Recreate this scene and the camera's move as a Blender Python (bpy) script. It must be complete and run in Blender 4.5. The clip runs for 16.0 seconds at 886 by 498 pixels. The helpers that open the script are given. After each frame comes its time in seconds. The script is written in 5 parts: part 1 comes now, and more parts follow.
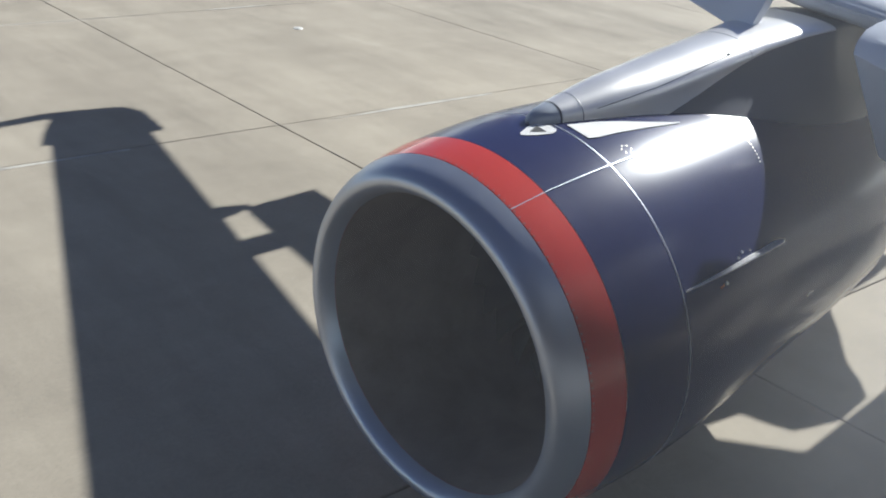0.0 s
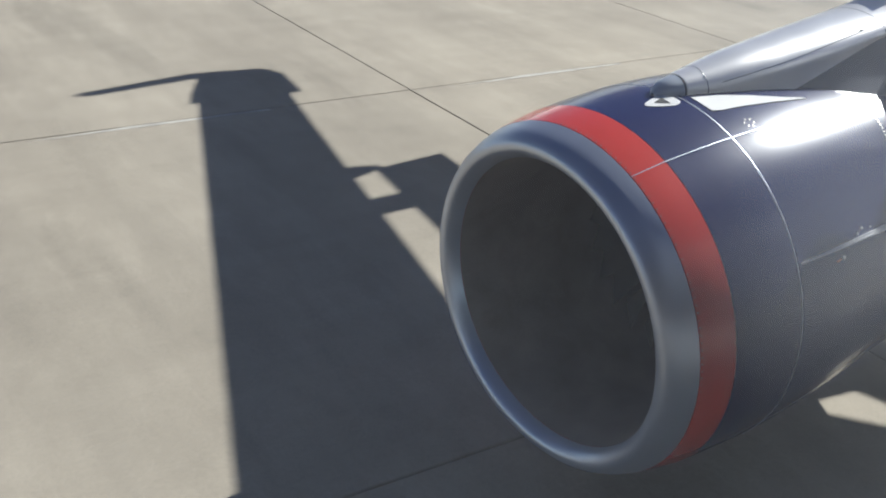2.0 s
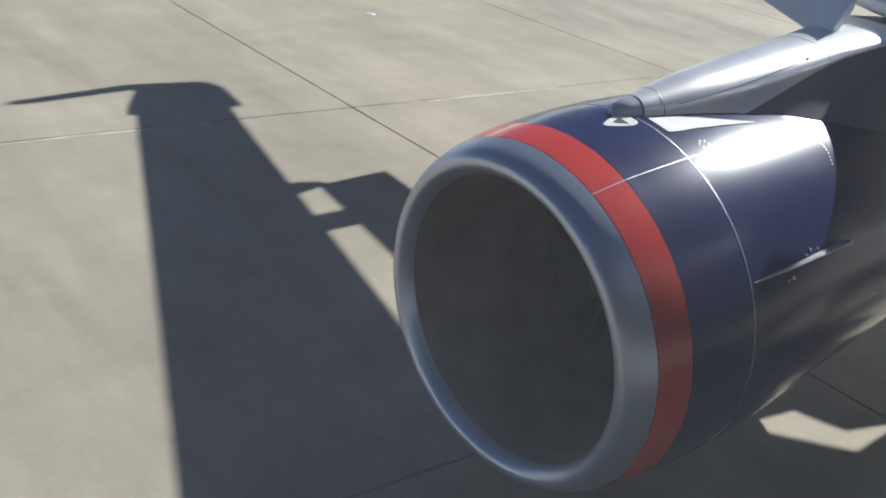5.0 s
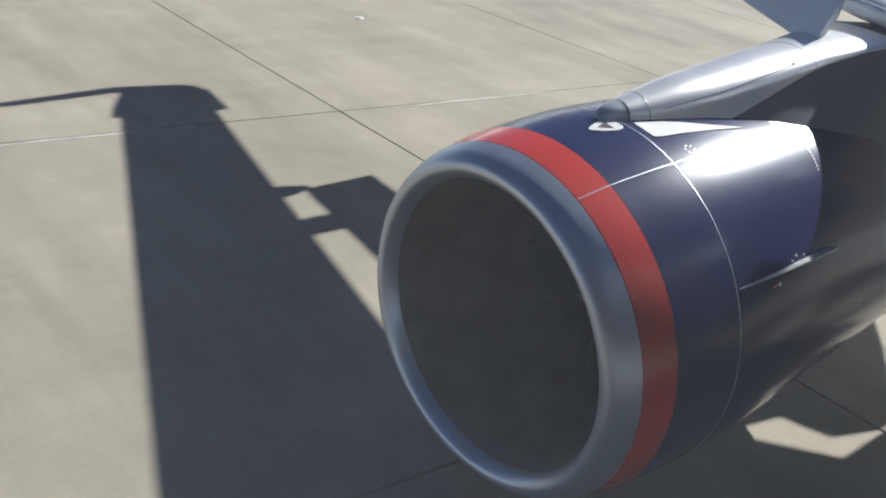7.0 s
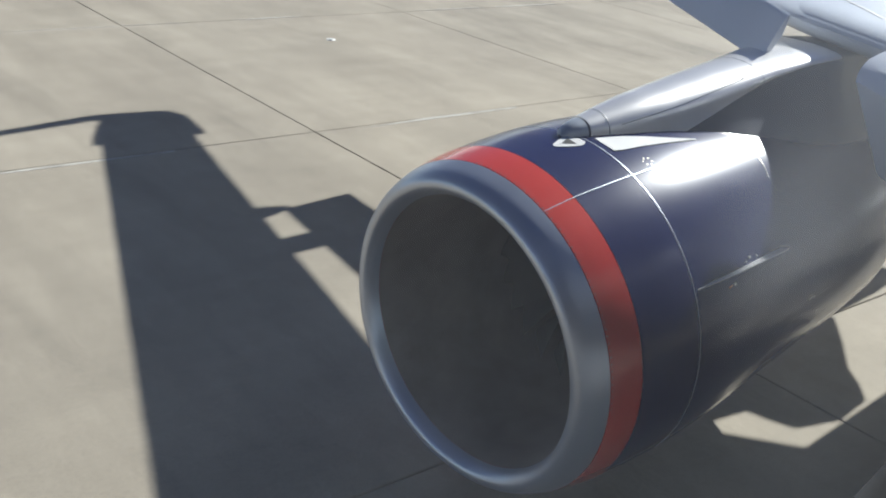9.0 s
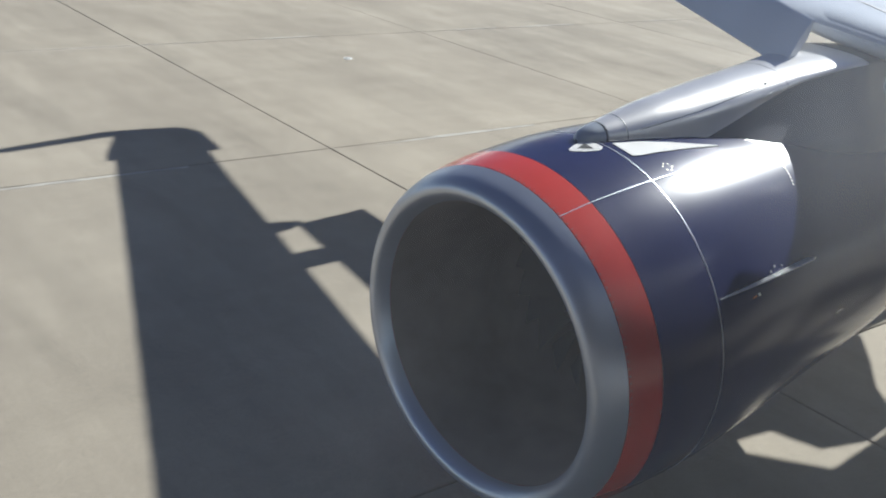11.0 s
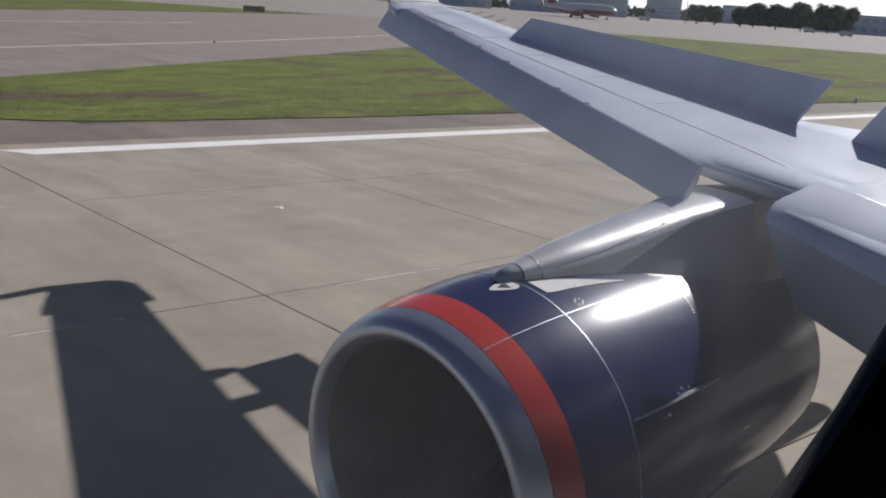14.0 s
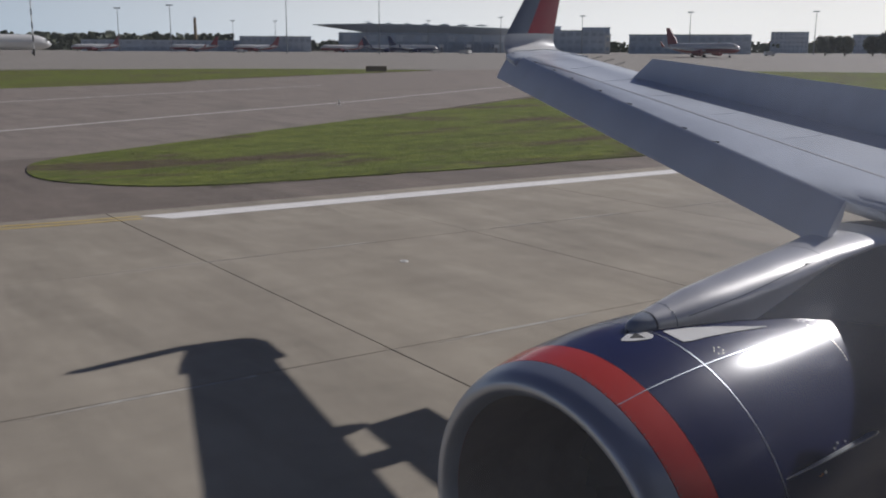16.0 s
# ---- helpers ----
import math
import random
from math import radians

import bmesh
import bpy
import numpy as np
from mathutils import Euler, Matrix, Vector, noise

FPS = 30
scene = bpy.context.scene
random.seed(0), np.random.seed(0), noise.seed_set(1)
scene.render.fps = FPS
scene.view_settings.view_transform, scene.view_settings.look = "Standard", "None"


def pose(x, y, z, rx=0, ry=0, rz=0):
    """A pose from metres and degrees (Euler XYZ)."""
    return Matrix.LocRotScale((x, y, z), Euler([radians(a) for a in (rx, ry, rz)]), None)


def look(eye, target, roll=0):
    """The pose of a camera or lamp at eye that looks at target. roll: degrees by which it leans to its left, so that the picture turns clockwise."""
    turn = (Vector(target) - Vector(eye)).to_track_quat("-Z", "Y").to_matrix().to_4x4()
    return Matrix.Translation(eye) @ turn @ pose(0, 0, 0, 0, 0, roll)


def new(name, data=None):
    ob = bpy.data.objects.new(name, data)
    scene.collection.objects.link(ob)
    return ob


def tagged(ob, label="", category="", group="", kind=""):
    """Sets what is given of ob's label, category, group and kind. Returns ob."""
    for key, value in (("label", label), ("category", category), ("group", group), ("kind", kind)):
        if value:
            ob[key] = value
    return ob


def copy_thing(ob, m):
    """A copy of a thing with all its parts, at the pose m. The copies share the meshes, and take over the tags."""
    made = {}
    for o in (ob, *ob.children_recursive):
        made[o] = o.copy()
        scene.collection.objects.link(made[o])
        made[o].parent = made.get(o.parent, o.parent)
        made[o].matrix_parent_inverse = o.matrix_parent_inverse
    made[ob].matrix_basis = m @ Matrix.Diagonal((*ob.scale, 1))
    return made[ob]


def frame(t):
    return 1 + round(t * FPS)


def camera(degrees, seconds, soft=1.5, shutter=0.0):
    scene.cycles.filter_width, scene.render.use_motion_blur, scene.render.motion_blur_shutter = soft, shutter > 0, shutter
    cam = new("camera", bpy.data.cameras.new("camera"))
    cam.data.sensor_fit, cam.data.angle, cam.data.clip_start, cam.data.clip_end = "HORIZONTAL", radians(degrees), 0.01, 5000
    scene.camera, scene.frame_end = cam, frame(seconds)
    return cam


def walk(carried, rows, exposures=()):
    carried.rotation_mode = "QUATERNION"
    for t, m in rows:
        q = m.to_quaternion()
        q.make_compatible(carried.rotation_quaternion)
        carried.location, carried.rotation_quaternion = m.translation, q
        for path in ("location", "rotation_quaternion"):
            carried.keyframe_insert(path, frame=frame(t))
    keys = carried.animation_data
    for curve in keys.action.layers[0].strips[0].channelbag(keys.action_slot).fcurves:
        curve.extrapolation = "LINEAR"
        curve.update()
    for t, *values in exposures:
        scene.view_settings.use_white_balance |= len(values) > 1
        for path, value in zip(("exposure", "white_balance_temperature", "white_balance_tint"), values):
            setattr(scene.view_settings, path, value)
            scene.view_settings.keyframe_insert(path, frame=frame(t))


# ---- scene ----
FOV = 50.03
cam = camera(FOV, 16.0, soft=2.0, shutter=0.0)

# seconds, x, y, z, yaw, pitch, roll in degrees
PATH = [
    (0.0, 0.415, 0.377, 4.421, -42.14, -25.24, 4.28),
    (0.5, 0.276, 0.323, 4.429, -40.45, -26.68, 3.84),
    (1.0, 0.260, 0.269, 4.481, -37.39, -27.85, 3.32),
    (1.5, 0.216, 0.217, 4.487, -35.79, -27.64, 3.64),
    (2.0, 0.190, 0.133, 4.531, -34.28, -27.66, 3.32),
    (2.5, 0.130, 0.104, 4.586, -34.36, -27.81, 3.25),
    (3.0, 0.039, 0.084, 4.609, -35.45, -27.77, 4.37),
    (3.5, 0.069, 0.121, 4.624, -36.11, -27.90, 4.80),
    (4.0, 0.052, 0.250, 4.530, -37.80, -27.17, 5.31),
    (6.5, 0.075, 0.231, 4.449, -39.27, -25.47, 6.69),
    (7.0, 0.112, 0.267, 4.449, -39.68, -25.66, 6.78),
    (7.5, 0.106, 0.248, 4.451, -40.12, -25.76, 6.66),
    (8.0, -0.006, 0.100, 4.514, -40.76, -26.02, 6.76),
    (8.5, -0.043, 0.082, 4.535, -40.87, -25.75, 6.08),
    (9.0, -0.112, 0.002, 4.600, -41.11, -24.64, 5.51),
    (9.2, -0.097, 0.054, 4.574, -42.03, -24.67, 5.38),
    (11.3, 0.023, 0.087, 4.404, -39.53, -22.96, 5.00),
    (11.5, 0.011, 0.114, 4.391, -40.25, -22.29, 5.42),
    (12.0, -0.218, -0.153, 4.508, -40.24, -19.20, 6.35),
    (12.5, -0.031, 0.027, 4.391, -44.29, -15.56, 6.04),
    (13.0, 0.029, 0.027, 4.446, -45.06, -14.78, 5.18),
    (13.5, -0.323, -0.320, 4.585, -42.99, -14.70, 3.89),
    (14.0, -0.276, -0.287, 4.590, -43.31, -14.53, 3.99),
    (14.5, -0.139, -0.145, 4.531, -43.22, -13.30, 4.14),
    (15.0, -0.185, -0.179, 4.550, -39.92, -12.60, 2.65),
    (15.5, -0.150, -0.174, 4.541, -36.99, -12.26, 1.30),
    (16.0, -0.152, -0.150, 4.558, -35.43, -11.82, 0.25),
]


def row_pose(x, y, z, yaw, pitch, roll):
    return pose(x, y, z, 90 + pitch, 0, yaw) @ pose(0, 0, 0, 0, 0, roll)


walk(cam, [(r[0], row_pose(*r[1:])) for r in PATH],
     exposures=[(0.0, 0.84, 6080, 6), (1.0, 0.92, 6080, 6), (2.0, 0.80, 6080, 6), (4.2, 0.74, 6080, 6), (9.2, 0.75, 6080, 5), (11.5, 0.74, 6080, 6), (12.1, 0.68, 6100, 10), (12.6, 0.20, 6200, 11), (13.5, 0.02, 6200, 13), (14.4, -0.12, 6200, 14), (15.0, -0.72, 6200, 14), (15.5, -0.5, 6200, 14), (16.0, -0.46, 6200, 14)])

# ---------------------------------------------------------------- light
SUN = Vector((1.553, 0.20, 1.0)).normalized()      # towards the sun: astern and a little outboard
elev = math.asin(SUN.z)
azim = math.atan2(SUN.x, SUN.y)

world = bpy.data.worlds.new("sky")
scene.world = world
world.use_nodes = True
wn = world.node_tree.nodes
wl = world.node_tree.links
sky = wn.new("ShaderNodeTexSky")
sky.sky_type = "NISHITA"
sky.sun_disc = False
sky.sun_elevation = elev
sky.sun_rotation = azim
sky.air_density = 1.0
sky.dust_density = 1.5
sky.ozone_density = 1.0
wn["Background"].inputs["Strength"].default_value = 1.0
dim = wn.new("ShaderNodeMix")                       # the sky's own light, scaled
dim.data_type, dim.blend_type = "RGBA", "MULTIPLY"
dim.inputs["Factor"].default_value = 1.0
dim.inputs["B"].default_value = (0.0105, 0.0145, 0.0255, 1)
wl.new(sky.outputs[0], dim.inputs["A"])
way = wn.new("ShaderNodeTexCoord")                  # morning haze, thick at the horizon all round and thin overhead
split = wn.new("ShaderNodeSeparateXYZ")
wl.new(way.outputs["Generated"], split.inputs[0])
fall = wn.new("ShaderNodeMapRange")
fall.interpolation_type = "SMOOTHERSTEP"
fall.inputs["From Min"].default_value, fall.inputs["From Max"].default_value = -0.02, 0.26
fall.inputs["To Min"].default_value, fall.inputs["To Max"].default_value = 0.95, 0.0
wl.new(split.outputs["Z"], fall.inputs["Value"])
hazy = wn.new("ShaderNodeMix")
hazy.data_type = "RGBA"
sunward = wn.new("ShaderNodeVectorMath")             # haze is brighter towards the sun
sunward.operation = "DOT_PRODUCT"
sunward.inputs[1].default_value = tuple(SUN)
wl.new(way.outputs["Generated"], sunward.inputs[0])
glow = wn.new("ShaderNodeMapRange")
glow.interpolation_type = "SMOOTHSTEP"
glow.inputs["From Min"].default_value, glow.inputs["From Max"].default_value = 0.1, 0.95
wl.new(sunward.outputs["Value"], glow.inputs["Value"])
haze = wn.new("ShaderNodeMix")
haze.data_type = "RGBA"
haze.inputs["A"].default_value = (0.55, 0.68, 0.78, 1)
haze.inputs["B"].default_value = (1.45, 1.42, 1.30, 1)
wl.new(glow.outputs[0], haze.inputs["Factor"])
wl.new(haze.outputs["Result"], hazy.inputs["B"])
wl.new(fall.outputs[0], hazy.inputs["Factor"])
wl.new(dim.outputs["Result"], hazy.inputs["A"])
wl.new(hazy.outputs["Result"], wn["Background"].inputs["Color"])

sun_data = bpy.data.lights.new("sun", "SUN")
sun_data.energy = 5.0
sun_data.angle = radians(0.55)
sun_data.color = (1.0, 0.965, 0.91)
sun = new("sun", sun_data)
sun.matrix_world = look(tuple(SUN * 60), (0, 0, 0))


# ---------------------------------------------------------------- materials
def shader(name, color, rough=0.6, metal=0.0, vary=0.12, grain_by=None, scale=4.0, bump=0.0, fine=60.0, coat=0.0, coat_rough=0.09, second=None, spec=0.5, stretch=(1, 1, 1)):
    """A principled surface with broad stains, fine grain and a little relief."""
    m = bpy.data.materials.new(name)
    m.use_nodes = True
    n, l = m.node_tree.nodes, m.node_tree.links
    b = n["Principled BSDF"]
    b.inputs["Roughness"].default_value = rough
    b.inputs["Metallic"].default_value = metal
    b.inputs["Coat Weight"].default_value = coat
    b.inputs["Coat Roughness"].default_value = coat_rough
    b.inputs["Specular IOR Level"].default_value = spec
    geo = n.new("ShaderNodeTexCoord")
    mp = n.new("ShaderNodeMapping")
    mp.inputs["Scale"].default_value = stretch
    l.new(geo.outputs["Object"], mp.inputs[0])
    big = n.new("ShaderNodeTexNoise")
    big.inputs["Scale"].default_value = scale
    big.inputs["Detail"].default_value = 6
    big.inputs["Roughness"].default_value = 0.62
    l.new(mp.outputs[0], big.inputs["Vector"])
    small = n.new("ShaderNodeTexNoise")
    small.inputs["Scale"].default_value = fine
    small.inputs["Detail"].default_value = 4
    l.new(mp.outputs[0], small.inputs["Vector"])
    ramp = n.new("ShaderNodeMapRange")
    ramp.inputs["From Min"].default_value, ramp.inputs["From Max"].default_value = 0.3, 0.7
    l.new(big.outputs[0], ramp.inputs["Value"])
    mix = n.new("ShaderNodeMix")
    mix.data_type = "RGBA"
    c = Vector(color[:3])
    other = Vector(second[:3]) if second else c * (1 - 2 * vary)
    mix.inputs["A"].default_value = (*other, 1)
    mix.inputs["B"].default_value = (*(c * (1 + vary * 0.5)), 1)
    l.new(ramp.outputs[0], mix.inputs["Factor"])
    grain = n.new("ShaderNodeMix")
    grain.data_type, grain.blend_type = "RGBA", "MULTIPLY"
    grain.inputs["Factor"].default_value = min(1.0, vary * 3) if grain_by is None else grain_by
    l.new(mix.outputs["Result"], grain.inputs["A"])
    g2 = n.new("ShaderNodeMapRange")
    g2.inputs["From Min"].default_value, g2.inputs["From Max"].default_value = 0.3, 0.7
    g2.inputs["To Min"].default_value, g2.inputs["To Max"].default_value = 0.75, 1.1
    l.new(small.outputs[0], g2.inputs["Value"])
    l.new(g2.outputs[0], grain.inputs["B"])
    l.new(grain.outputs["Result"], b.inputs["Base Color"])
    rr = n.new("ShaderNodeMapRange")
    rr.inputs["To Min"].default_value, rr.inputs["To Max"].default_value = rough * 0.85, min(1.0, rough * 1.2)
    l.new(big.outputs[0], rr.inputs["Value"])
    l.new(rr.outputs[0], b.inputs["Roughness"])
    if bump:
        bp = n.new("ShaderNodeBump")
        bp.inputs["Strength"].default_value = bump
        bp.inputs["Distance"].default_value = 0.01
        l.new(small.outputs[0], bp.inputs["Height"])
        l.new(bp.outputs[0], b.inputs["Normal"])
    return m


def concrete(name, base, dark, joint_tint=0.10):
    """Broom-finished airfield concrete: broad stains, tyre-wise streaks, speckle, and a tone of its own for each slab."""
    m = bpy.data.materials.new(name)
    m.use_nodes = True
    n, l = m.node_tree.nodes, m.node_tree.links
    b = n["Principled BSDF"]
    b.inputs["Specular IOR Level"].default_value = 0.3
    pos = n.new("ShaderNodeNewGeometry")

    def noise_at(scale, stretch, detail=5, rough=0.6):
        mp = n.new("ShaderNodeMapping")
        mp.inputs["Scale"].default_value = stretch
        l.new(pos.outputs["Position"], mp.inputs[0])
        t = n.new("ShaderNodeTexNoise")
        t.inputs["Scale"].default_value = scale
        t.inputs["Detail"].default_value = detail
        t.inputs["Roughness"].default_value = rough
        l.new(mp.outputs[0], t.inputs["Vector"])
        return t.outputs[0]

    def span(value, a, b_, lo, hi):
        r = n.new("ShaderNodeMapRange")
        r.inputs["From Min"].default_value, r.inputs["From Max"].default_value = a, b_
        r.inputs["To Min"].default_value, r.inputs["To Max"].default_value = lo, hi
        l.new(value, r.inputs["Value"])
        return r.outputs[0]

    def times(a, b_):
        k = n.new("ShaderNodeMath")
        k.operation = "MULTIPLY"
        l.new(a, k.inputs[0])
        l.new(b_, k.inputs[1])
        return k.outputs[0]

    stains = span(noise_at(0.4, (1, 0.6, 1), 7, 0.68), 0.36, 0.66, 0.0, 1.0)
    mix = n.new("ShaderNodeMix")
    mix.data_type = "RGBA"
    mix.inputs["A"].default_value = (*dark, 1)
    mix.inputs["B"].default_value = (*base, 1)
    l.new(stains, mix.inputs["Factor"])
    streak = span(noise_at(1.3, (0.22, 1.0, 1.0), 7, 0.75), 0.36, 0.64, 0.94, 1.04)
    across = span(noise_at(1.1, (1.0, 0.14, 1.0), 7, 0.7), 0.38, 0.62, 0.90, 1.045)
    speck = span(noise_at(26.0, (1, 1, 1), 3, 0.7), 0.3, 0.7, 0.90, 1.07)
    own = n.new("ShaderNodeObjectInfo")
    tone = span(own.outputs["Random"], 0.0, 1.0, 1.0 - joint_tint, 1.0 + joint_tint * 0.6)
    strips = span(noise_at(0.55, (1.0, 0.16, 1.0), 4, 0.55), 0.575, 0.63, 1.0, 0.87)
    k = times(times(times(streak, across), times(speck, tone)), strips)
    mul = n.new("ShaderNodeMix")
    mul.data_type, mul.blend_type = "RGBA", "MULTIPLY"
    mul.inputs["Factor"].default_value = 1.0
    l.new(mix.outputs["Result"], mul.inputs["A"])
    l.new(k, mul.inputs["B"])
    l.new(mul.outputs["Result"], b.inputs["Base Color"])
    b.inputs["Roughness"].default_value = 0.86
    bp = n.new("ShaderNodeBump")
    bp.inputs["Strength"].default_value = 0.35
    bp.inputs["Distance"].default_value = 0.006
    l.new(noise_at(40.0, (1, 1, 1), 4, 0.7), bp.inputs["Height"])
    l.new(bp.outputs[0], b.inputs["Normal"])
    return m


def grass_material():
    """Mown airfield turf: green and yellow-green patches with bare brown scars."""
    m = bpy.data.materials.new("mown_grass")
    m.use_nodes = True
    n, l = m.node_tree.nodes, m.node_tree.links
    b = n["Principled BSDF"]
    b.inputs["Roughness"].default_value = 0.95
    b.inputs["Specular IOR Level"].default_value = 0.1
    pos = n.new("ShaderNodeNewGeometry")

    def noise_at(scale, stretch, detail=6, rough=0.65):
        mp = n.new("ShaderNodeMapping")
        mp.inputs["Scale"].default_value = stretch
        l.new(pos.outputs["Position"], mp.inputs[0])
        t = n.new("ShaderNodeTexNoise")
        t.inputs["Scale"].default_value = scale
        t.inputs["Detail"].default_value = detail
        t.inputs["Roughness"].default_value = rough
        l.new(mp.outputs[0], t.inputs["Vector"])
        return t.outputs[0]

    ramp = n.new("ShaderNodeValToRGB")
    ramp.color_ramp.elements[0].position, ramp.color_ramp.elements[0].color = 0.30, (0.075, 0.105, 0.018, 1)
    ramp.color_ramp.elements[1].position, ramp.color_ramp.elements[1].color = 0.70, (0.215, 0.240, 0.038, 1)
    l.new(noise_at(0.6, (0.35, 1, 1), 9, 0.78), ramp.inputs[0])
    bare = n.new("ShaderNodeMapRange")
    bare.inputs["From Min"].default_value, bare.inputs["From Max"].default_value = 0.51, 0.59
    l.new(noise_at(0.15, (0.4, 1.0, 1.0), 9, 0.7), bare.inputs["Value"])
    mix = n.new("ShaderNodeMix")
    mix.data_type = "RGBA"
    mix.inputs["B"].default_value = (0.115, 0.088, 0.052, 1)
    l.new(bare.outputs[0], mix.inputs["Factor"])
    l.new(ramp.outputs[0], mix.inputs["A"])
    fine = n.new("ShaderNodeMapRange")
    fine.inputs["From Min"].default_value, fine.inputs["From Max"].default_value = 0.3, 0.7
    fine.inputs["To Min"].default_value, fine.inputs["To Max"].default_value = 0.40, 1.36
    l.new(noise_at(3.0, (0.3, 1, 1), 6, 0.8), fine.inputs["Value"])
    mul = n.new("ShaderNodeMix")
    mul.data_type, mul.blend_type = "RGBA", "MULTIPLY"
    mul.inputs["Factor"].default_value = 1.0
    l.new(mix.outputs["Result"], mul.inputs["A"])
    l.new(fine.outputs[0], mul.inputs["B"])
    pits = n.new("ShaderNodeMapRange")                   # scuffs and ruts
    pits.inputs["From Min"].default_value, pits.inputs["From Max"].default_value = 0.60, 0.68
    pits.inputs["To Min"].default_value, pits.inputs["To Max"].default_value = 1.0, 0.38
    l.new(noise_at(0.55, (0.25, 1.0, 1), 9, 0.72), pits.inputs["Value"])
    rut = n.new("ShaderNodeMix")
    rut.data_type, rut.blend_type = "RGBA", "MULTIPLY"
    rut.inputs["Factor"].default_value = 1.0
    l.new(mul.outputs["Result"], rut.inputs["A"])
    l.new(pits.outputs[0], rut.inputs["B"])
    l.new(rut.outputs["Result"], b.inputs["Base Color"])
    bp = n.new("ShaderNodeBump")
    bp.inputs["Strength"].default_value = 0.9
    bp.inputs["Distance"].default_value = 0.06
    l.new(noise_at(3.0, (1, 1, 1), 6, 0.8), bp.inputs["Height"])
    l.new(bp.outputs[0], b.inputs["Normal"])
    return m


CONCRETE = concrete("runway_concrete", (0.380, 0.334, 0.262), (0.285, 0.248, 0.194))
CONCRETE_OLD = concrete("apron_concrete", (0.33, 0.30, 0.262), (0.262, 0.238, 0.208), 0.0)
ASPHALT = concrete("shoulder_asphalt", (0.214, 0.173, 0.142), (0.162, 0.132, 0.108), 0.0)
TAXI = concrete("taxiway_pavement", (0.282, 0.238, 0.202), (0.223, 0.186, 0.158), 0.0)
GRASS = grass_material()
JOINT = shader("joint_filler", (0.07, 0.063, 0.055), 0.9, vary=0.1)
WHITE_LINE = shader("white_marking", (0.88, 0.85, 0.81), 0.7, vary=0.08, scale=2.0)
YELLOW_LINE = shader("yellow_marking", (0.62, 0.45, 0.13), 0.7, vary=0.1, scale=2.0)
NAVY = shader("navy_paint", (0.014, 0.019, 0.078), 0.18, vary=0.06, scale=2.0, coat=0.30, coat_rough=0.29, grain_by=0.02, spec=0.18)
RED = shader("red_paint", (0.58, 0.045, 0.03), 0.25, vary=0.05, scale=2.0, coat=0.5, grain_by=0.02)
LIP = shader("polished_lip_metal", (0.56, 0.60, 0.68), 0.36, metal=0.7, vary=0.05, scale=3.0, grain_by=0.02)
DUCT = shader("inlet_liner", (0.38, 0.33, 0.30), 0.36, metal=0.3, vary=0.12, scale=3.0)
BLADE_METAL = shader("dark_fan_metal", (0.10, 0.09, 0.085), 0.5, vary=0.1, scale=3.0)
GREY_PAINT = shader("grey_wing_paint", (0.70, 0.745, 0.81), 0.3, vary=0.07, scale=1.2, coat=0.3, coat_rough=0.2, grain_by=0.02, spec=0.4)
SLAT_PAINT = shader("slat_grey_paint", (0.78, 0.82, 0.90), 0.34, vary=0.07, scale=1.2, coat=0.2, coat_rough=0.2, grain_by=0.02, spec=0.4)
SILVER = shader("bare_aluminium", (0.90, 0.88, 0.85), 0.29, metal=0.6, vary=0.06, scale=3.0, grain_by=0.02)
PANEL_GREY = shader("spoiler_grey", (0.68, 0.72, 0.81), 0.45, vary=0.07, scale=2.0, grain_by=0.02)
WHITE_PAINT = shader("white_paint", (0.78, 0.77, 0.74), 0.3, vary=0.04, coat=0.3, grain_by=0.02)
DARK = shader("dark_rubber", (0.02, 0.02, 0.02), 0.6, vary=0.1)
STEEL = shader("hot_section_steel", (0.18, 0.165, 0.15), 0.42, metal=0.8, vary=0.12)
NOSE_STEEL = shader("dull_nose_steel", (0.46, 0.50, 0.56), 0.35, metal=0.25, vary=0.08, scale=6.0, grain_by=0.03)
STEEL_BLUE = shader("blue_grey_paint", (0.16, 0.19, 0.25), 0.3, vary=0.05, coat=0.3, grain_by=0.02)
ORANGE = shader("orange_paint", (0.7, 0.22, 0.05), 0.4, vary=0.05)
HULL_GREY = shader("silver_grey_hull_paint", (0.34, 0.355, 0.38), 0.4, vary=0.05, scale=1.0, coat=0.1, grain_by=0.02)
PYLON_GREY = shader("dark_grey_paint", (0.15, 0.155, 0.175), 0.4, vary=0.08, scale=2.0, coat=0.1, grain_by=0.02)
PALE_SEAL = shader("pale_joint_mortar", (0.50, 0.47, 0.41), 0.9, vary=0.2, scale=3.0)
BLACK = shader("black_window_seal", (0.012, 0.012, 0.012), 0.55, vary=0.1)


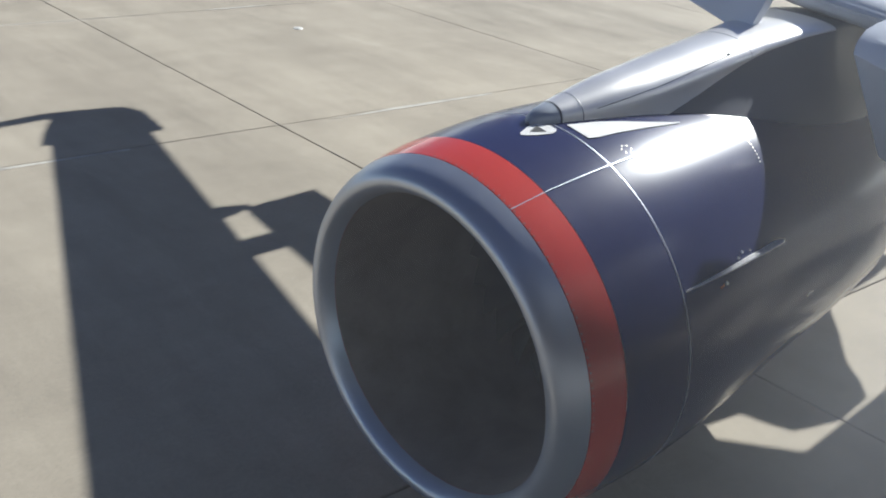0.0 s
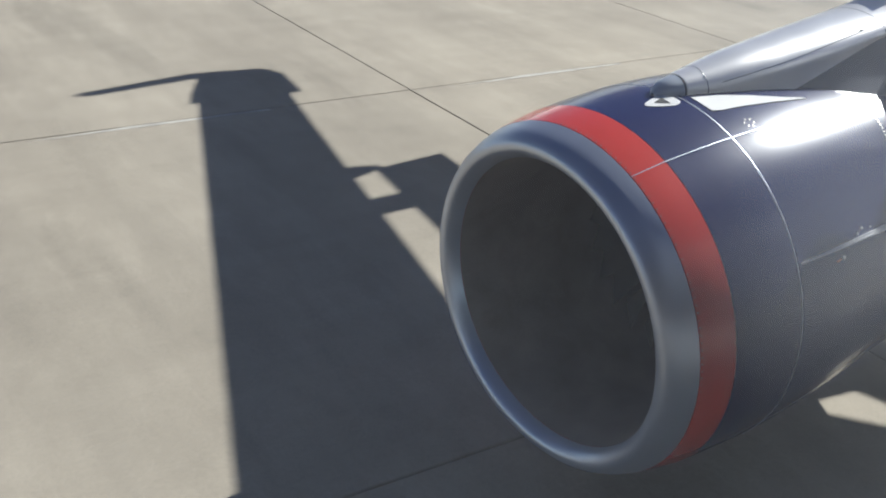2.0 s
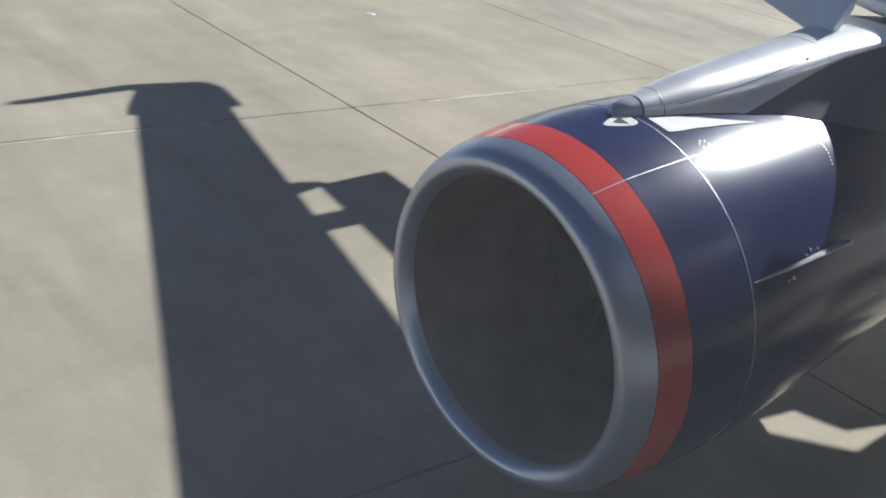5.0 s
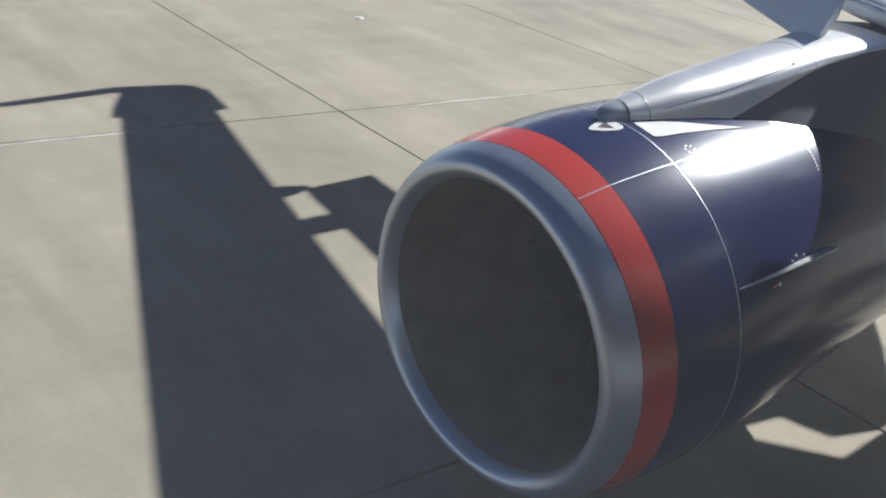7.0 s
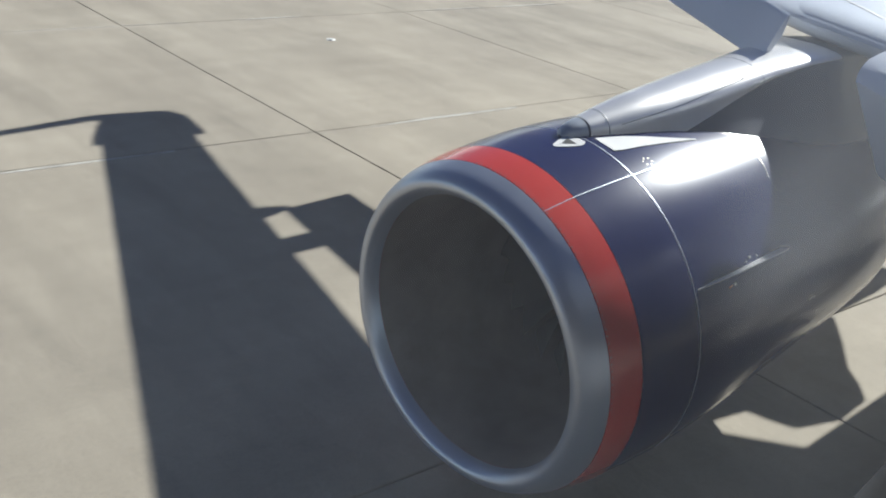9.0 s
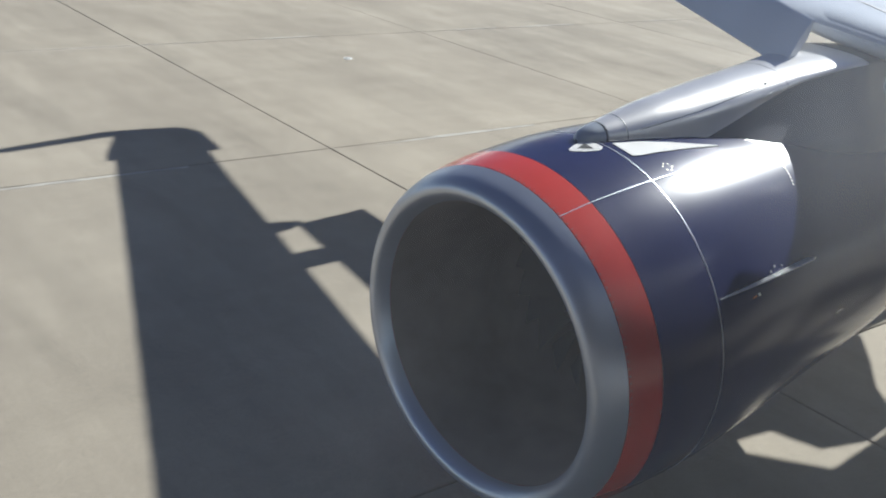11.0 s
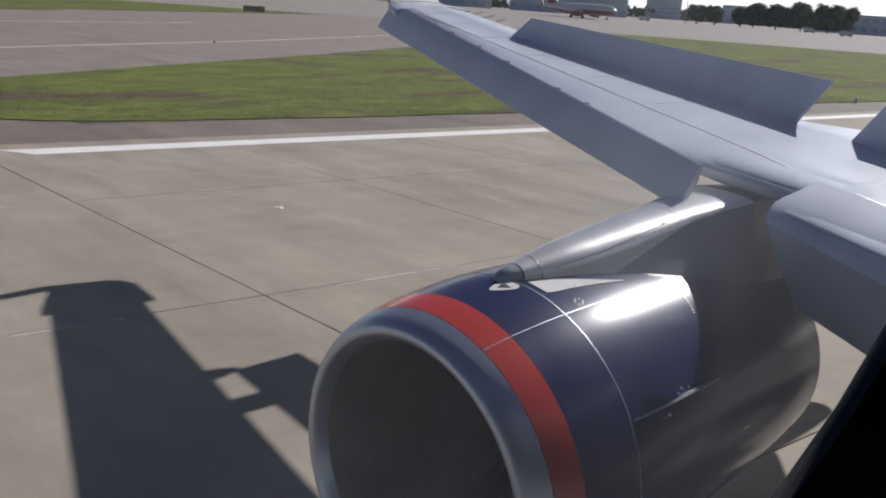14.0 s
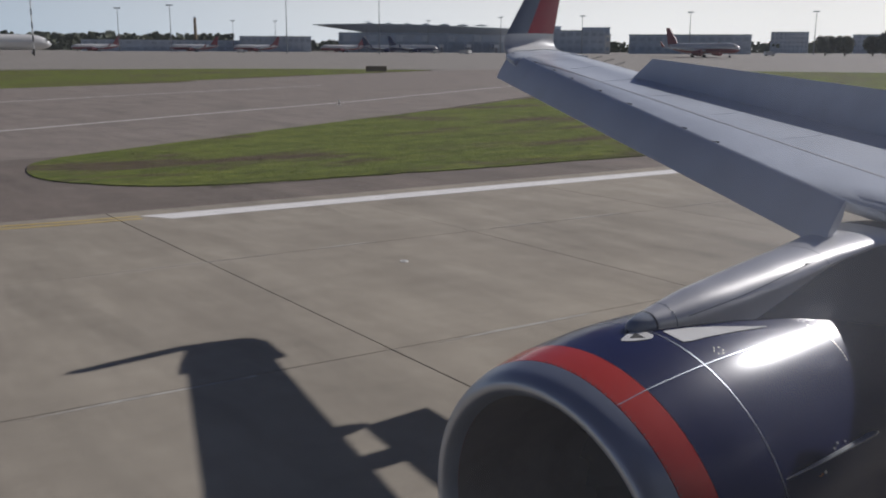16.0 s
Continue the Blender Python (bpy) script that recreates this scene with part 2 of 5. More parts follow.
def pane_material():
    """Scratched acrylic: clear, with a thin milky veil, smudges, and glare painted into the milk."""
    m = bpy.data.materials.new("hazy_pane")
    m.use_nodes = True
    n, l = m.node_tree.nodes, m.node_tree.links
    n.remove(n["Principled BSDF"])
    out = n["Material Output"]
    clear = n.new("ShaderNodeBsdfTransparent")
    milk = n.new("ShaderNodeBsdfTranslucent")
    milk.inputs["Color"].default_value = (0.93, 0.95, 1.0, 1)
    mix = n.new("ShaderNodeMixShader")
    tc = n.new("ShaderNodeTexCoord")
    smudge = n.new("ShaderNodeTexNoise")
    smudge.inputs["Scale"].default_value = 2.2
    smudge.inputs["Detail"].default_value = 5
    smudge.inputs["Roughness"].default_value = 0.6
    l.new(tc.outputs["Object"], smudge.inputs["Vector"])
    mr = n.new("ShaderNodeMapRange")
    mr.inputs["From Min"].default_value, mr.inputs["From Max"].default_value = 0.35, 0.7
    mr.inputs["To Min"].default_value, mr.inputs["To Max"].default_value = 0.018, 0.040
    l.new(smudge.outputs[0], mr.inputs["Value"])
    glares = []
    for place_, turn, size, most in (((0.97, 0.5, 4.34), 18, (0.56, 10.0, 0.36), 0.075),      # broad veil painted in for the glare round the cowl's highlight
                                     ((0.82, 0.5, 4.20), 20, (0.26, 10.0, 0.17), 0.060)):     # denser core of that painted glare
        patch = n.new("ShaderNodeMapping")
        patch.vector_type = "TEXTURE"
        patch.inputs["Location"].default_value = place_
        patch.inputs["Rotation"].default_value = (0.0, radians(turn), 0.0)
        patch.inputs["Scale"].default_value = size
        l.new(tc.outputs["Object"], patch.inputs[0])
        far_off = n.new("ShaderNodeVectorMath")
        far_off.operation = "LENGTH"
        l.new(patch.outputs[0], far_off.inputs[0])
        glare = n.new("ShaderNodeMapRange")
        glare.interpolation_type = "SMOOTHERSTEP"
        glare.inputs["From Min"].default_value, glare.inputs["From Max"].default_value = 1.0, 0.0
        glare.inputs["To Min"].default_value, glare.inputs["To Max"].default_value = 0.0, most
        l.new(far_off.outputs["Value"], glare.inputs["Value"])
        glares.append(glare)
    glare = n.new("ShaderNodeMath")
    l.new(glares[0].outputs[0], glare.inputs[0])
    l.new(glares[1].outputs[0], glare.inputs[1])
    cloud = n.new("ShaderNodeMapRange")
    cloud.inputs["From Min"].default_value, cloud.inputs["From Max"].default_value = 0.3, 0.7
    cloud.inputs["To Min"].default_value, cloud.inputs["To Max"].default_value = 0.8, 1.2
    l.new(smudge.outputs[0], cloud.inputs["Value"])
    clouded_glare = n.new("ShaderNodeMath")
    clouded_glare.operation = "MULTIPLY"
    l.new(glare.outputs[0], clouded_glare.inputs[0])
    l.new(cloud.outputs[0], clouded_glare.inputs[1])
    both = n.new("ShaderNodeMath")
    l.new(mr.outputs[0], both.inputs[0])
    l.new(clouded_glare.outputs[0], both.inputs[1])
    l.new(both.outputs[0], mix.inputs["Fac"])
    l.new(clear.outputs[0], mix.inputs[1])
    l.new(milk.outputs[0], mix.inputs[2])
    l.new(mix.outputs[0], out.inputs["Surface"])
    return m


PANE = pane_material()


# ---------------------------------------------------------------- mesh helpers
def link_mesh(name, bm, material, parent=None, label="", smooth=True, angle=40):
    me = bpy.data.meshes.new(name)
    bmesh.ops.recalc_face_normals(bm, faces=bm.faces)
    if smooth:
        for f in bm.faces:
            f.smooth = True
        for e in bm.edges:
            if len(e.link_faces) == 2 and e.calc_face_angle(0) > radians(angle):
                e.smooth = False
    bm.to_mesh(me)
    bm.free()
    mats = material if isinstance(material, (list, tuple)) else [material]
    for m in mats:
        me.materials.append(m)
    ob = new(name, me)
    if parent is not None:
        ob.parent = parent
    if label:
        tagged(ob, label)
    return ob


def part(name, bm, material, parent, label="", smooth=True, angle=40):
    return link_mesh(name, bm, material, parent, label, smooth, angle)


def empty(name, at=(0, 0, 0)):
    e = new(name)
    e.empty_display_size = 0.2
    e.location = at
    return e


def loft(rings, closed_ring=True, cap=True):
    """A skin over rings of equal point counts."""
    bm = bmesh.new()
    vs = [[bm.verts.new(p) for p in r] for r in rings]
    n = len(rings[0])
    for a, b in zip(vs, vs[1:]):
        for i in range(n if closed_ring else n - 1):
            j = (i + 1) % n
            bm.faces.new((a[i], a[j], b[j], b[i]))
    if cap and closed_ring:
        bm.faces.new(vs[0][::-1])
        bm.faces.new(vs[-1])
    return bm


def box_bm(x0, x1, y0, y1, z0, z1, bevel=0.0, bm=None):
    bm = bm or bmesh.new()
    r = bmesh.ops.create_cube(bm, size=1.0, matrix=Matrix.Translation(((x0 + x1) / 2, (y0 + y1) / 2, (z0 + z1) / 2)) @ Matrix.Diagonal((x1 - x0, y1 - y0, z1 - z0, 1)))
    if bevel:
        es = list({e for v in r["verts"] for e in v.link_edges})
        bmesh.ops.bevel(bm, geom=es, offset=bevel, segments=2, affect="EDGES", profile=0.7)
    return bm


def prism(points, z0, z1):
    """A flat plate of the outline points (x, y) from z0 to z1."""
    bm = bmesh.new()
    lo = [bm.verts.new((x, y, z0)) for x, y in points]
    hi = [bm.verts.new((x, y, z1)) for x, y in points]
    bm.faces.new(hi)
    bm.faces.new(lo[::-1])
    n = len(points)
    for i in range(n):
        j = (i + 1) % n
        bm.faces.new((lo[i], lo[j], hi[j], hi[i]))
    return bm


# ---------------------------------------------------------------- ground
# the runway's length runs along x with a slight skew; v runs across it
SLOPE = -0.05


def gp(u, v):
    """Ground point: u along the runway, v out from the aircraft."""
    return (u, v + SLOPE * (u - 10.0))


def sheet(name, pts, z, material, label, category, thick=0.004):
    ob = link_mesh(name, prism(pts, z - thick, z), material, smooth=False)
    return tagged(ob, label, category, kind="structure")


def strip(name, pts, z, material, label, category, thick=0.02):
    return sheet(name, [gp(*p) for p in pts], z, material, label, category, thick)


ground = link_mesh("ground", prism([(-4500, -4500), (4500, -4500), (4500, 4500), (-4500, 4500)], -0.6, -0.10), CONCRETE_OLD, smooth=False)
tagged(ground, "wide flat airfield ground of weathered concrete", "ground", kind="structure")

DU = -0.6        # where the turn-off begins along the runway
runway = strip("runway", [(-300, -30), (500, -30), (500, 26.5), (-300, 26.5)], -0.03, JOINT, "concrete runway bed with dark joints between slabs", "runway", 0.05)
strip("shoulder", [(-300, 26.5), (500, 26.5), (500, 31.5), (44, 60), (12, 46), (-300, 46)], -0.012, ASPHALT, "dark asphalt shoulder beside the runway", "shoulder", 0.08)
sheet("white_edge_line", [gp(9.3 + DU, 25.0), gp(400, 25.0), gp(400, 25.9), gp(8.7 + DU, 25.9)], 0.006, WHITE_LINE, "broad white painted runway edge line", "marking")


def ribbon(points, width):
    """The outline of a line of that width along points."""
    left, right = [], []
    for i, p in enumerate(points):
        a, b_ = Vector(points[max(0, i - 1)]), Vector(points[min(len(points) - 1, i + 1)])
        d = (b_ - a).normalized()
        nrm = Vector((-d.y, d.x)) * width / 2
        left.append(tuple(Vector(p) + nrm))
        right.append(tuple(Vector(p) - nrm))
    return left + right[::-1]


def arc(points, n=8):
    """Points along a smooth curve through the given ones."""
    out = []
    for i in range(len(points) - 1):
        p0, p1, p2, p3 = (Vector(points[max(0, min(len(points) - 1, i + k))]) for k in (-1, 0, 1, 2))
        for j in range(n):
            t = j / n
            out.append(tuple(0.5 * ((2 * p1) + (-p0 + p2) * t + (2 * p0 - 5 * p1 + 4 * p2 - p3) * t * t + (-p0 + 3 * p1 - 3 * p2 + p3) * t ** 3)))
    return out + [tuple(points[-1])]


lead = arc([(8.6 + DU, 25.55), (5.2 + DU, 26.0), (2.4 + DU, 27.0), (-0.6 + DU, 29.0), (-4.5 + DU, 33.5), (-9 + DU, 41)])
sheet("lead_off_line", ribbon(lead, 0.16), 0.008, YELLOW_LINE, "yellow painted lead-off line curving from the runway", "marking")
sheet("lead_off_line", ribbon([(x + 0.05, y + 0.42) for x, y in lead], 0.16), 0.008, YELLOW_LINE, "yellow painted lead-off line curving from the runway", "marking")
sheet("turn_off", [gp(3.2 + DU, 26.5), (3.0 + DU, 28.4), (-1 + DU, 31.4), (-40, 70), (-120, 70), (-120, 33)], -0.002, CONCRETE, "concrete turn-off pavement joining the runway", "pavement", 0.05)

# the grass island between runway and taxiway, and the turf behind the wing
island = arc([(60, 28.2), (31 + DU, 29.1), (20 + DU, 29.8), (12.2 + DU, 30.9), (9.4 + DU, 33.2), (8.2 + DU, 36.0), (8.7 + DU, 39.6), (10.3 + DU, 42.0), (14.5 + DU, 44.6), (20.6 + DU, 48.1), (32 + DU, 54.8), (46.7 + DU, 62.8), (60.3 + DU, 71.0), (120, 108), (250, 165), (700, 230)], 14)
island = [(x, y + 0.16 * noise.noise(Vector((x * 0.9, y * 0.9, 0))) + 0.08 * noise.noise(Vector((x * 3.1, y * 3.1, 5)))) for x, y in island]
sheet("grass_island", island + [(900, 100), (900, -14)], 0.03, GRASS, "mown green grass with bare brown patches", "grass", 0.06)
taxi = [(0, 41), (12 + DU, 43.0), (45, 63), (120, 109.5), (250, 167), (700, 233), (1200, 260), (1200, 420), (300, 250), (119, 178), (80, 155), (53, 139), (26, 122), (-60, 85), (-60, 41)]
sheet("taxiway", taxi, -0.006, TAXI, "grey concrete taxiway running past the grass", "taxiway", 0.05)
sheet("taxiway_edge_line", ribbon([(-20, 42), (12.4, 59.0), (27.3, 67.0), (43.2, 75.0), (78, 96.4), (140, 128)], 0.22), 0.0, WHITE_LINE, "faded thin taxiway edge line", "marking")
sheet("taxiway_edge_line", ribbon([(-10, 76), (16.6, 89.8), (31.5, 97.6), (60, 112)], 0.18), 0.0, WHITE_LINE, "faded thin taxiway edge line", "marking")
sheet("far_grass", arc([(-200, 40), (26, 122), (53, 140), (80, 156), (119, 179), (128, 186), (118, 201), (99, 220), (47, 222), (-200, 218)], 4), 0.02, GRASS, "distant strip of mown green grass", "grass", 0.06)


# ---------------------------------------------------------------- airliner
WINGLET_RED = shader("winglet_red", (0.40, 0.025, 0.04), 0.35, vary=0.05, coat=0.3, grain_by=0.02)
airliner = empty("airliner", (0, 0, 0))
tagged(airliner, "silver-grey jet airliner with navy engine, raised spoilers and lowered flaps", "airplane")

# engine: axis from the lip's centre, u metres astern
LIP_C = Vector((3.524, 3.968, 1.498))
AX = Vector((math.cos(radians(2.69)) * math.cos(radians(1.88)), math.cos(radians(2.69)) * math.sin(radians(1.88)), math.sin(radians(2.69))))
SIDE = Vector((0, 0, 1)).cross(AX).normalized()        # outboard
UP = AX.cross(SIDE).normalized()


def np_(u, r, deg):
    """Point on the nacelle: u along the axis, radius r, angle from outboard (0) over the crown (90) to inboard (180)."""
    a = radians(deg)
    squash = 1.0 if math.sin(a) > 0 else 1.0 - 0.025 * math.sin(a) ** 2
    bulge = 1.0 + 0.016 * max(0.0, math.cos(a + radians(40))) ** 3
    return LIP_C + AX * u + (SIDE * math.cos(a) + UP * math.sin(a) * squash) * r * bulge


def lathe(profile, segs=96):
    return loft([[np_(u, r, 360.0 * k / segs) for k in range(segs)] for u, r in profile], cap=False)


def arc_panel(u0, u1, d0, d1, lift, thick=0.006, nu=8, nd=8, rad=None):
    """A thin plate that follows the cowl between two stations and two angles."""
    bm = bmesh.new()
    rad = rad or cowl_r
    top, low = [], []
    for i in range(nu + 1):
        u = u0 + (u1 - u0) * i / nu
        top.append([bm.verts.new(np_(u, rad(u) + lift, d0 + (d1 - d0) * j / nd)) for j in range(nd + 1)])
        low.append([bm.verts.new(np_(u, rad(u) + lift - thick, d0 + (d1 - d0) * j / nd)) for j in range(nd + 1)])
    for i in range(nu):
        for j in range(nd):
            bm.faces.new((top[i][j], top[i + 1][j], top[i + 1][j + 1], top[i][j + 1]))
            bm.faces.new((low[i][j], low[i][j + 1], low[i + 1][j + 1], low[i + 1][j]))
    for i in range(nu):
        bm.faces.new((top[i][0], low[i][0], low[i + 1][0], top[i + 1][0]))
        bm.faces.new((top[i][nd], top[i + 1][nd], low[i + 1][nd], low[i][nd]))
    for j in range(nd):
        bm.faces.new((top[0][j], top[0][j + 1], low[0][j + 1], low[0][j]))
        bm.faces.new((top[nu][j], low[nu][j], low[nu][j + 1], top[nu][j + 1]))
    return bm


COWL = [(0.0, 1.03), (0.185, 1.150), (0.42, 1.194), (0.70, 1.218), (0.90, 1.2285), (1.03, 1.231), (1.2, 1.2295), (1.4, 1.2215), (1.6, 1.2085), (1.9, 1.1835), (2.3, 1.146), (2.8, 1.110), (3.2, 1.083), (3.6, 1.048), (3.95, 1.005)]


def cowl_r(u):
    for (a, ra), (b, rb) in zip(COWL, COWL[1:]):
        if u <= b:
            return ra + (rb - ra) * (u - a) / (b - a)
    return COWL[-1][1]


def smooth_r(u):
    """The cowl's radius, rounded between its stations."""
    return (cowl_r(max(0.19, u - 0.12)) + 2 * cowl_r(u) + cowl_r(u + 0.12)) / 4 if u > 0.5 else cowl_r(u)


us = [0.425 + (0.932 - 0.425) * k / 10 for k in range(11)]
engine = part("engine", lathe([(u, smooth_r(u)) for u in us] + [(0.932, smooth_r(0.932) - 0.03)]), NAVY, airliner, "turbofan engine in a glossy navy cowl with red band and metal lip")
us = [0.952 + (3.95 - 0.952) * k / 26 for k in range(27)]
part("fan_cowl", lathe([(0.952, smooth_r(0.952) - 0.03)] + [(u, smooth_r(u)) for u in us] + [(3.95, 0.985), (3.6, 1.0), (2.9, 0.98)]), NAVY, engine)
part("lip", lathe([(0.105, 0.944), (0.06, 0.958), (0.025, 0.983), (0.006, 1.006), (0.0, 1.03), (0.006, 1.052), (0.025, 1.075), (0.06, 1.100), (0.11, 1.124), (0.185, 1.150), (0.186, 1.12)]), LIP, engine, "brushed metal inlet lip")
part("red_band", lathe([(0.188, 1.12), (0.190, 1.1515), (0.26, 1.167), (0.34, 1.182), (0.421, 1.1945), (0.422, 1.16)]), RED, engine, "bright red painted band")
part("inlet_duct", lathe([(0.107, 0.943), (0.17, 0.934), (0.28, 0.925), (0.4, 0.92), (0.7, 0.912), (1.0, 0.905), (1.3, 0.90), (1.9, 0.90), (1.9, 0.2)]), DUCT, engine, "dark acoustic inlet liner")
part("spinner", lathe([(0.88, 0.002), (0.90, 0.03), (1.0, 0.12), (1.15, 0.22), (1.3, 0.30), (1.5, 0.31)], 40), BLADE_METAL, engine)


def blade_bm(k, n=24):
    a0 = 360.0 * k / n
    bm = bmesh.new()
    rings = []
    for i in range(6):
        r = 0.28 + (0.885 - 0.28) * i / 5
        tw = 14 + 44 * i / 5
        half = 0.11 + 0.03 * i / 5
        ring = []
        for s, th in ((-1, 0.0), (-0.3, 0.012), (0.5, 0.010), (1, 0.0), (0.5, -0.004), (-0.3, -0.004)):
            du = s * half * math.cos(radians(tw))
            da = math.degrees((s * half * math.sin(radians(tw)) + th) / r)
            ring.append(np_(1.34 + du + th, r, a0 + da))
        rings.append(ring)
    bm.free()
    return loft(rings)


for k in range(24):
    part("fan_blade", blade_bm(k), BLADE_METAL, engine)

part("core_cowl", lathe([(2.9, 0.78), (3.4, 0.77), (3.9, 0.70), (4.4, 0.60), (4.75, 0.52), (4.75, 0.48), (4.3, 0.46)], 64), STEEL, engine, "heat-stained metal core cowl")
part("exhaust_plug", lathe([(4.2, 0.36), (4.7, 0.34), (5.0, 0.25), (5.35, 0.10), (5.45, 0.01)], 40), STEEL, engine)
part("nozzle_closeout", lathe([(2.9, 1.0), (2.9, 0.78)], 64), DARK, engine)

# cowl seams: light metal strips
part("seam_ring", lathe([(0.939, 1.20), (0.939, 1.2295), (0.945, 1.2295), (0.945, 1.20)]), LIP, engine, "thin bright metal seam")
part("seam_strip", arc_panel(0.19, 2.25, 114.6, 114.8, 0.0035, nu=40, nd=1, rad=smooth_r), LIP, engine, "thin bright metal seam")

# pylon on the crown
PYL_Y = 4.02


# x, half width at the shoulder, crown height, rise of the crown over the shoulder, half width at the foot
PYL = [(4.295, 0.012, 2.772, 0.01, 0.03), (4.325, 0.042, 2.806, 0.03, 0.06), (4.38, 0.072, 2.838, 0.06, 0.09), (4.47, 0.100, 2.860, 0.085, 0.13), (4.66, 0.148, 2.900, 0.125, 0.20), (4.92, 0.190, 2.955, 0.155, 0.265), (5.25, 0.222, 3.0, 0.165, 0.33), (5.56, 0.238, 3.042, 0.155, 0.41), (5.92, 0.248, 3.085, 0.128, 0.49), (6.28, 0.252, 3.126, 0.09, 0.54), (6.68, 0.285, 3.166, 0.065, 0.56), (6.96, 0.365, 3.193, 0.045, 0.57), (7.3, 0.30, 3.19, 0.08, 0.55), (7.6, 0.25, 3.15, 0.10, 0.50), (8.6, 0.20, 3.03, 0.10, 0.38), (9.6, 0.1, 2.93, 0.08, 0.15)]


def pylon_at(x):
    for p, q in zip(PYL, PYL[1:]):
        if p[0] <= x <= q[0]:
            f = (x - p[0]) / (q[0] - p[0])
            return [p[i] + (q[i] - p[i]) * f for i in range(1, 5)]


def crown_point(x, deg, grow=0.0):
    """On the pylon's crown: 0 degrees at the outboard shoulder, 180 at the inboard one."""
    half, top, rise, _ = pylon_at(x)
    co, si = math.cos(radians(deg)), math.sin(radians(deg))
    return (x, PYL_Y + (half + grow) * co, top - rise + (rise + grow) * max(0.0, si))


def side_point(x, down, grow=0.0):
    """On the pylon's inboard side, that far below the shoulder."""
    half, top, rise, foot = pylon_at(x)
    f = min(1.0, down / max(0.05, top - rise - 2.55))
    return (x, PYL_Y - grow - half - (foot - half) * f ** 1.5, top - rise - down)


def pylon_ring(x, n=14):
    half, top, rise, foot = pylon_at(x)
    span_ = max(0.05, top - rise - 2.55)
    pts = [crown_point(x, 180.0 * k / n) for k in range(n + 1)]
    pts += [side_point(x, span_ * f) for f in (0.2, 0.4, 0.6, 0.8, 1.0)] + [(x, PYL_Y - foot, 2.2), (x, PYL_Y + foot, 2.2)]
    return pts + [(x, 2 * PYL_Y - y, z) for _, y, z in (side_point(x, span_ * f) for f in (1.0, 0.8, 0.6, 0.4, 0.2))]


PYL_X = [4.296, 4.31, 4.33, 4.36, 4.39, 4.43, 4.47, 4.56] + [4.66 + 0.12 * k for k in range(20)] + [7.05, 7.3, 7.6, 8.1, 8.6, 9.1, 9.599]
pylon = part("pylon", loft([pylon_ring(x) for x in PYL_X]), PYLON_GREY, airliner, "dark grey engine pylon under the wing")


def bare_metal_depth(x):
    """How far the polished skin reaches down the inboard side."""
    return max(0.004, 0.15 * min(1.0, max(0.0, (6.1 - x) / 1.1)) ** 1.2)


def cap_ring(x, n=16):
    """The polished skin over the crown, and down the side towards the nose, as a thin shell."""
    down = bare_metal_depth(x)
    out = []
    for grow, flip in ((0.007, 1), (0.001, -1)):
        row = [crown_point(x, 8 + 172.0 * k / n, grow) for k in range(n + 1)]
        row += [side_point(x, down * f, grow) for f in (0.33, 0.66, 1.0)]
        out += row[::flip]
    return out


cap = part("pylon_cap", loft([cap_ring(4.48 + 0.1 * k) for k in range(25)] + [cap_ring(6.955)]), SILVER, pylon, "polished bare metal pylon fairing")
part("pylon_nose", loft([[crown_point(x, 180.0 * k / 14, 0.005) for k in range(15)] + [side_point(x, 0.1, 0.005), (x, PYL_Y, 2.55)] for x in (4.297, 4.31, 4.33, 4.36, 4.39, 4.43, 4.465)]), NOSE_STEEL, pylon, "rounded steel nose of the pylon")


def cap_strip(points, wide, name, mat, label):
    """A thin dark seam on the polished skin, along (x, degrees) points."""
    rows = []
    for x, deg in points:
        p, q = Vector(crown_point(x, deg, 0.0085)), Vector(crown_point(x, deg, 0.004))
        rows.append((p, q))
    out = []
    for i, (p, q) in enumerate(rows):
        a_, b_ = rows[max(0, i - 1)][0], rows[min(len(rows) - 1, i + 1)][0]
        d = (b_ - a_).normalized()
        side = d.cross(p - q).normalized() * wide / 2
        out.append([tuple(p - side), tuple(p + side), tuple(q + side), tuple(q - side)])
    return part(name, loft(out), mat, cap, label)


cap_strip([(6.13, 20 + 16.0 * k) for k in range(11)], 0.007, "cap_seam", PYLON_GREY, "fine dark panel seam")
cap_strip([(4.62, 20 + 16.0 * k) for k in range(11)], 0.006, "cap_seam", PYLON_GREY, "fine dark panel seam")
cap_strip([(4.72 + 0.1 * k, 158 - 1.2 * k) for k in range(14)], 0.005, "cap_seam", PYLON_GREY, "fine dark panel seam")
for k in range(11):
    x = 6.0 + 0.09 * k
    c = Vector(crown_point(x, 171, 0.008))
    part("rivet", box_bm(c.x - 0.003, c.x + 0.003, c.y - 0.004, c.y + 0.004, c.z - 0.004, c.z + 0.002, 0.0008), SILVER, cap)
c = Vector(crown_point(5.93, 140, 0.008))
part("drain_hole", box_bm(c.x - 0.012, c.x + 0.012, c.y - 0.008, c.y + 0.008, c.z - 0.01, c.z + 0.003, 0.002), DARK, cap, "small dark hole")


# ---------------------------------------------------------------- wing
def nose_line(y):
    return 6.70 + 0.4892 * (y - 4.2) if y > 3.9 else 6.553 + 0.30 * (y - 3.9)


def le(y):
    """The wing's nose; between the slats it runs square across."""
    return max(6.98, nose_line(y)) if y >= 3.1 else nose_line(y)


def te(y):
    if y > 5.6:
        return 10.54 + 0.352 * (y - 7.4)
    if y > 4.1:
        return 9.906 + (11.45 - 9.906) * (5.6 - y) / 1.5
    return 11.45 + min(0.3, 0.7 * (4.1 - y))


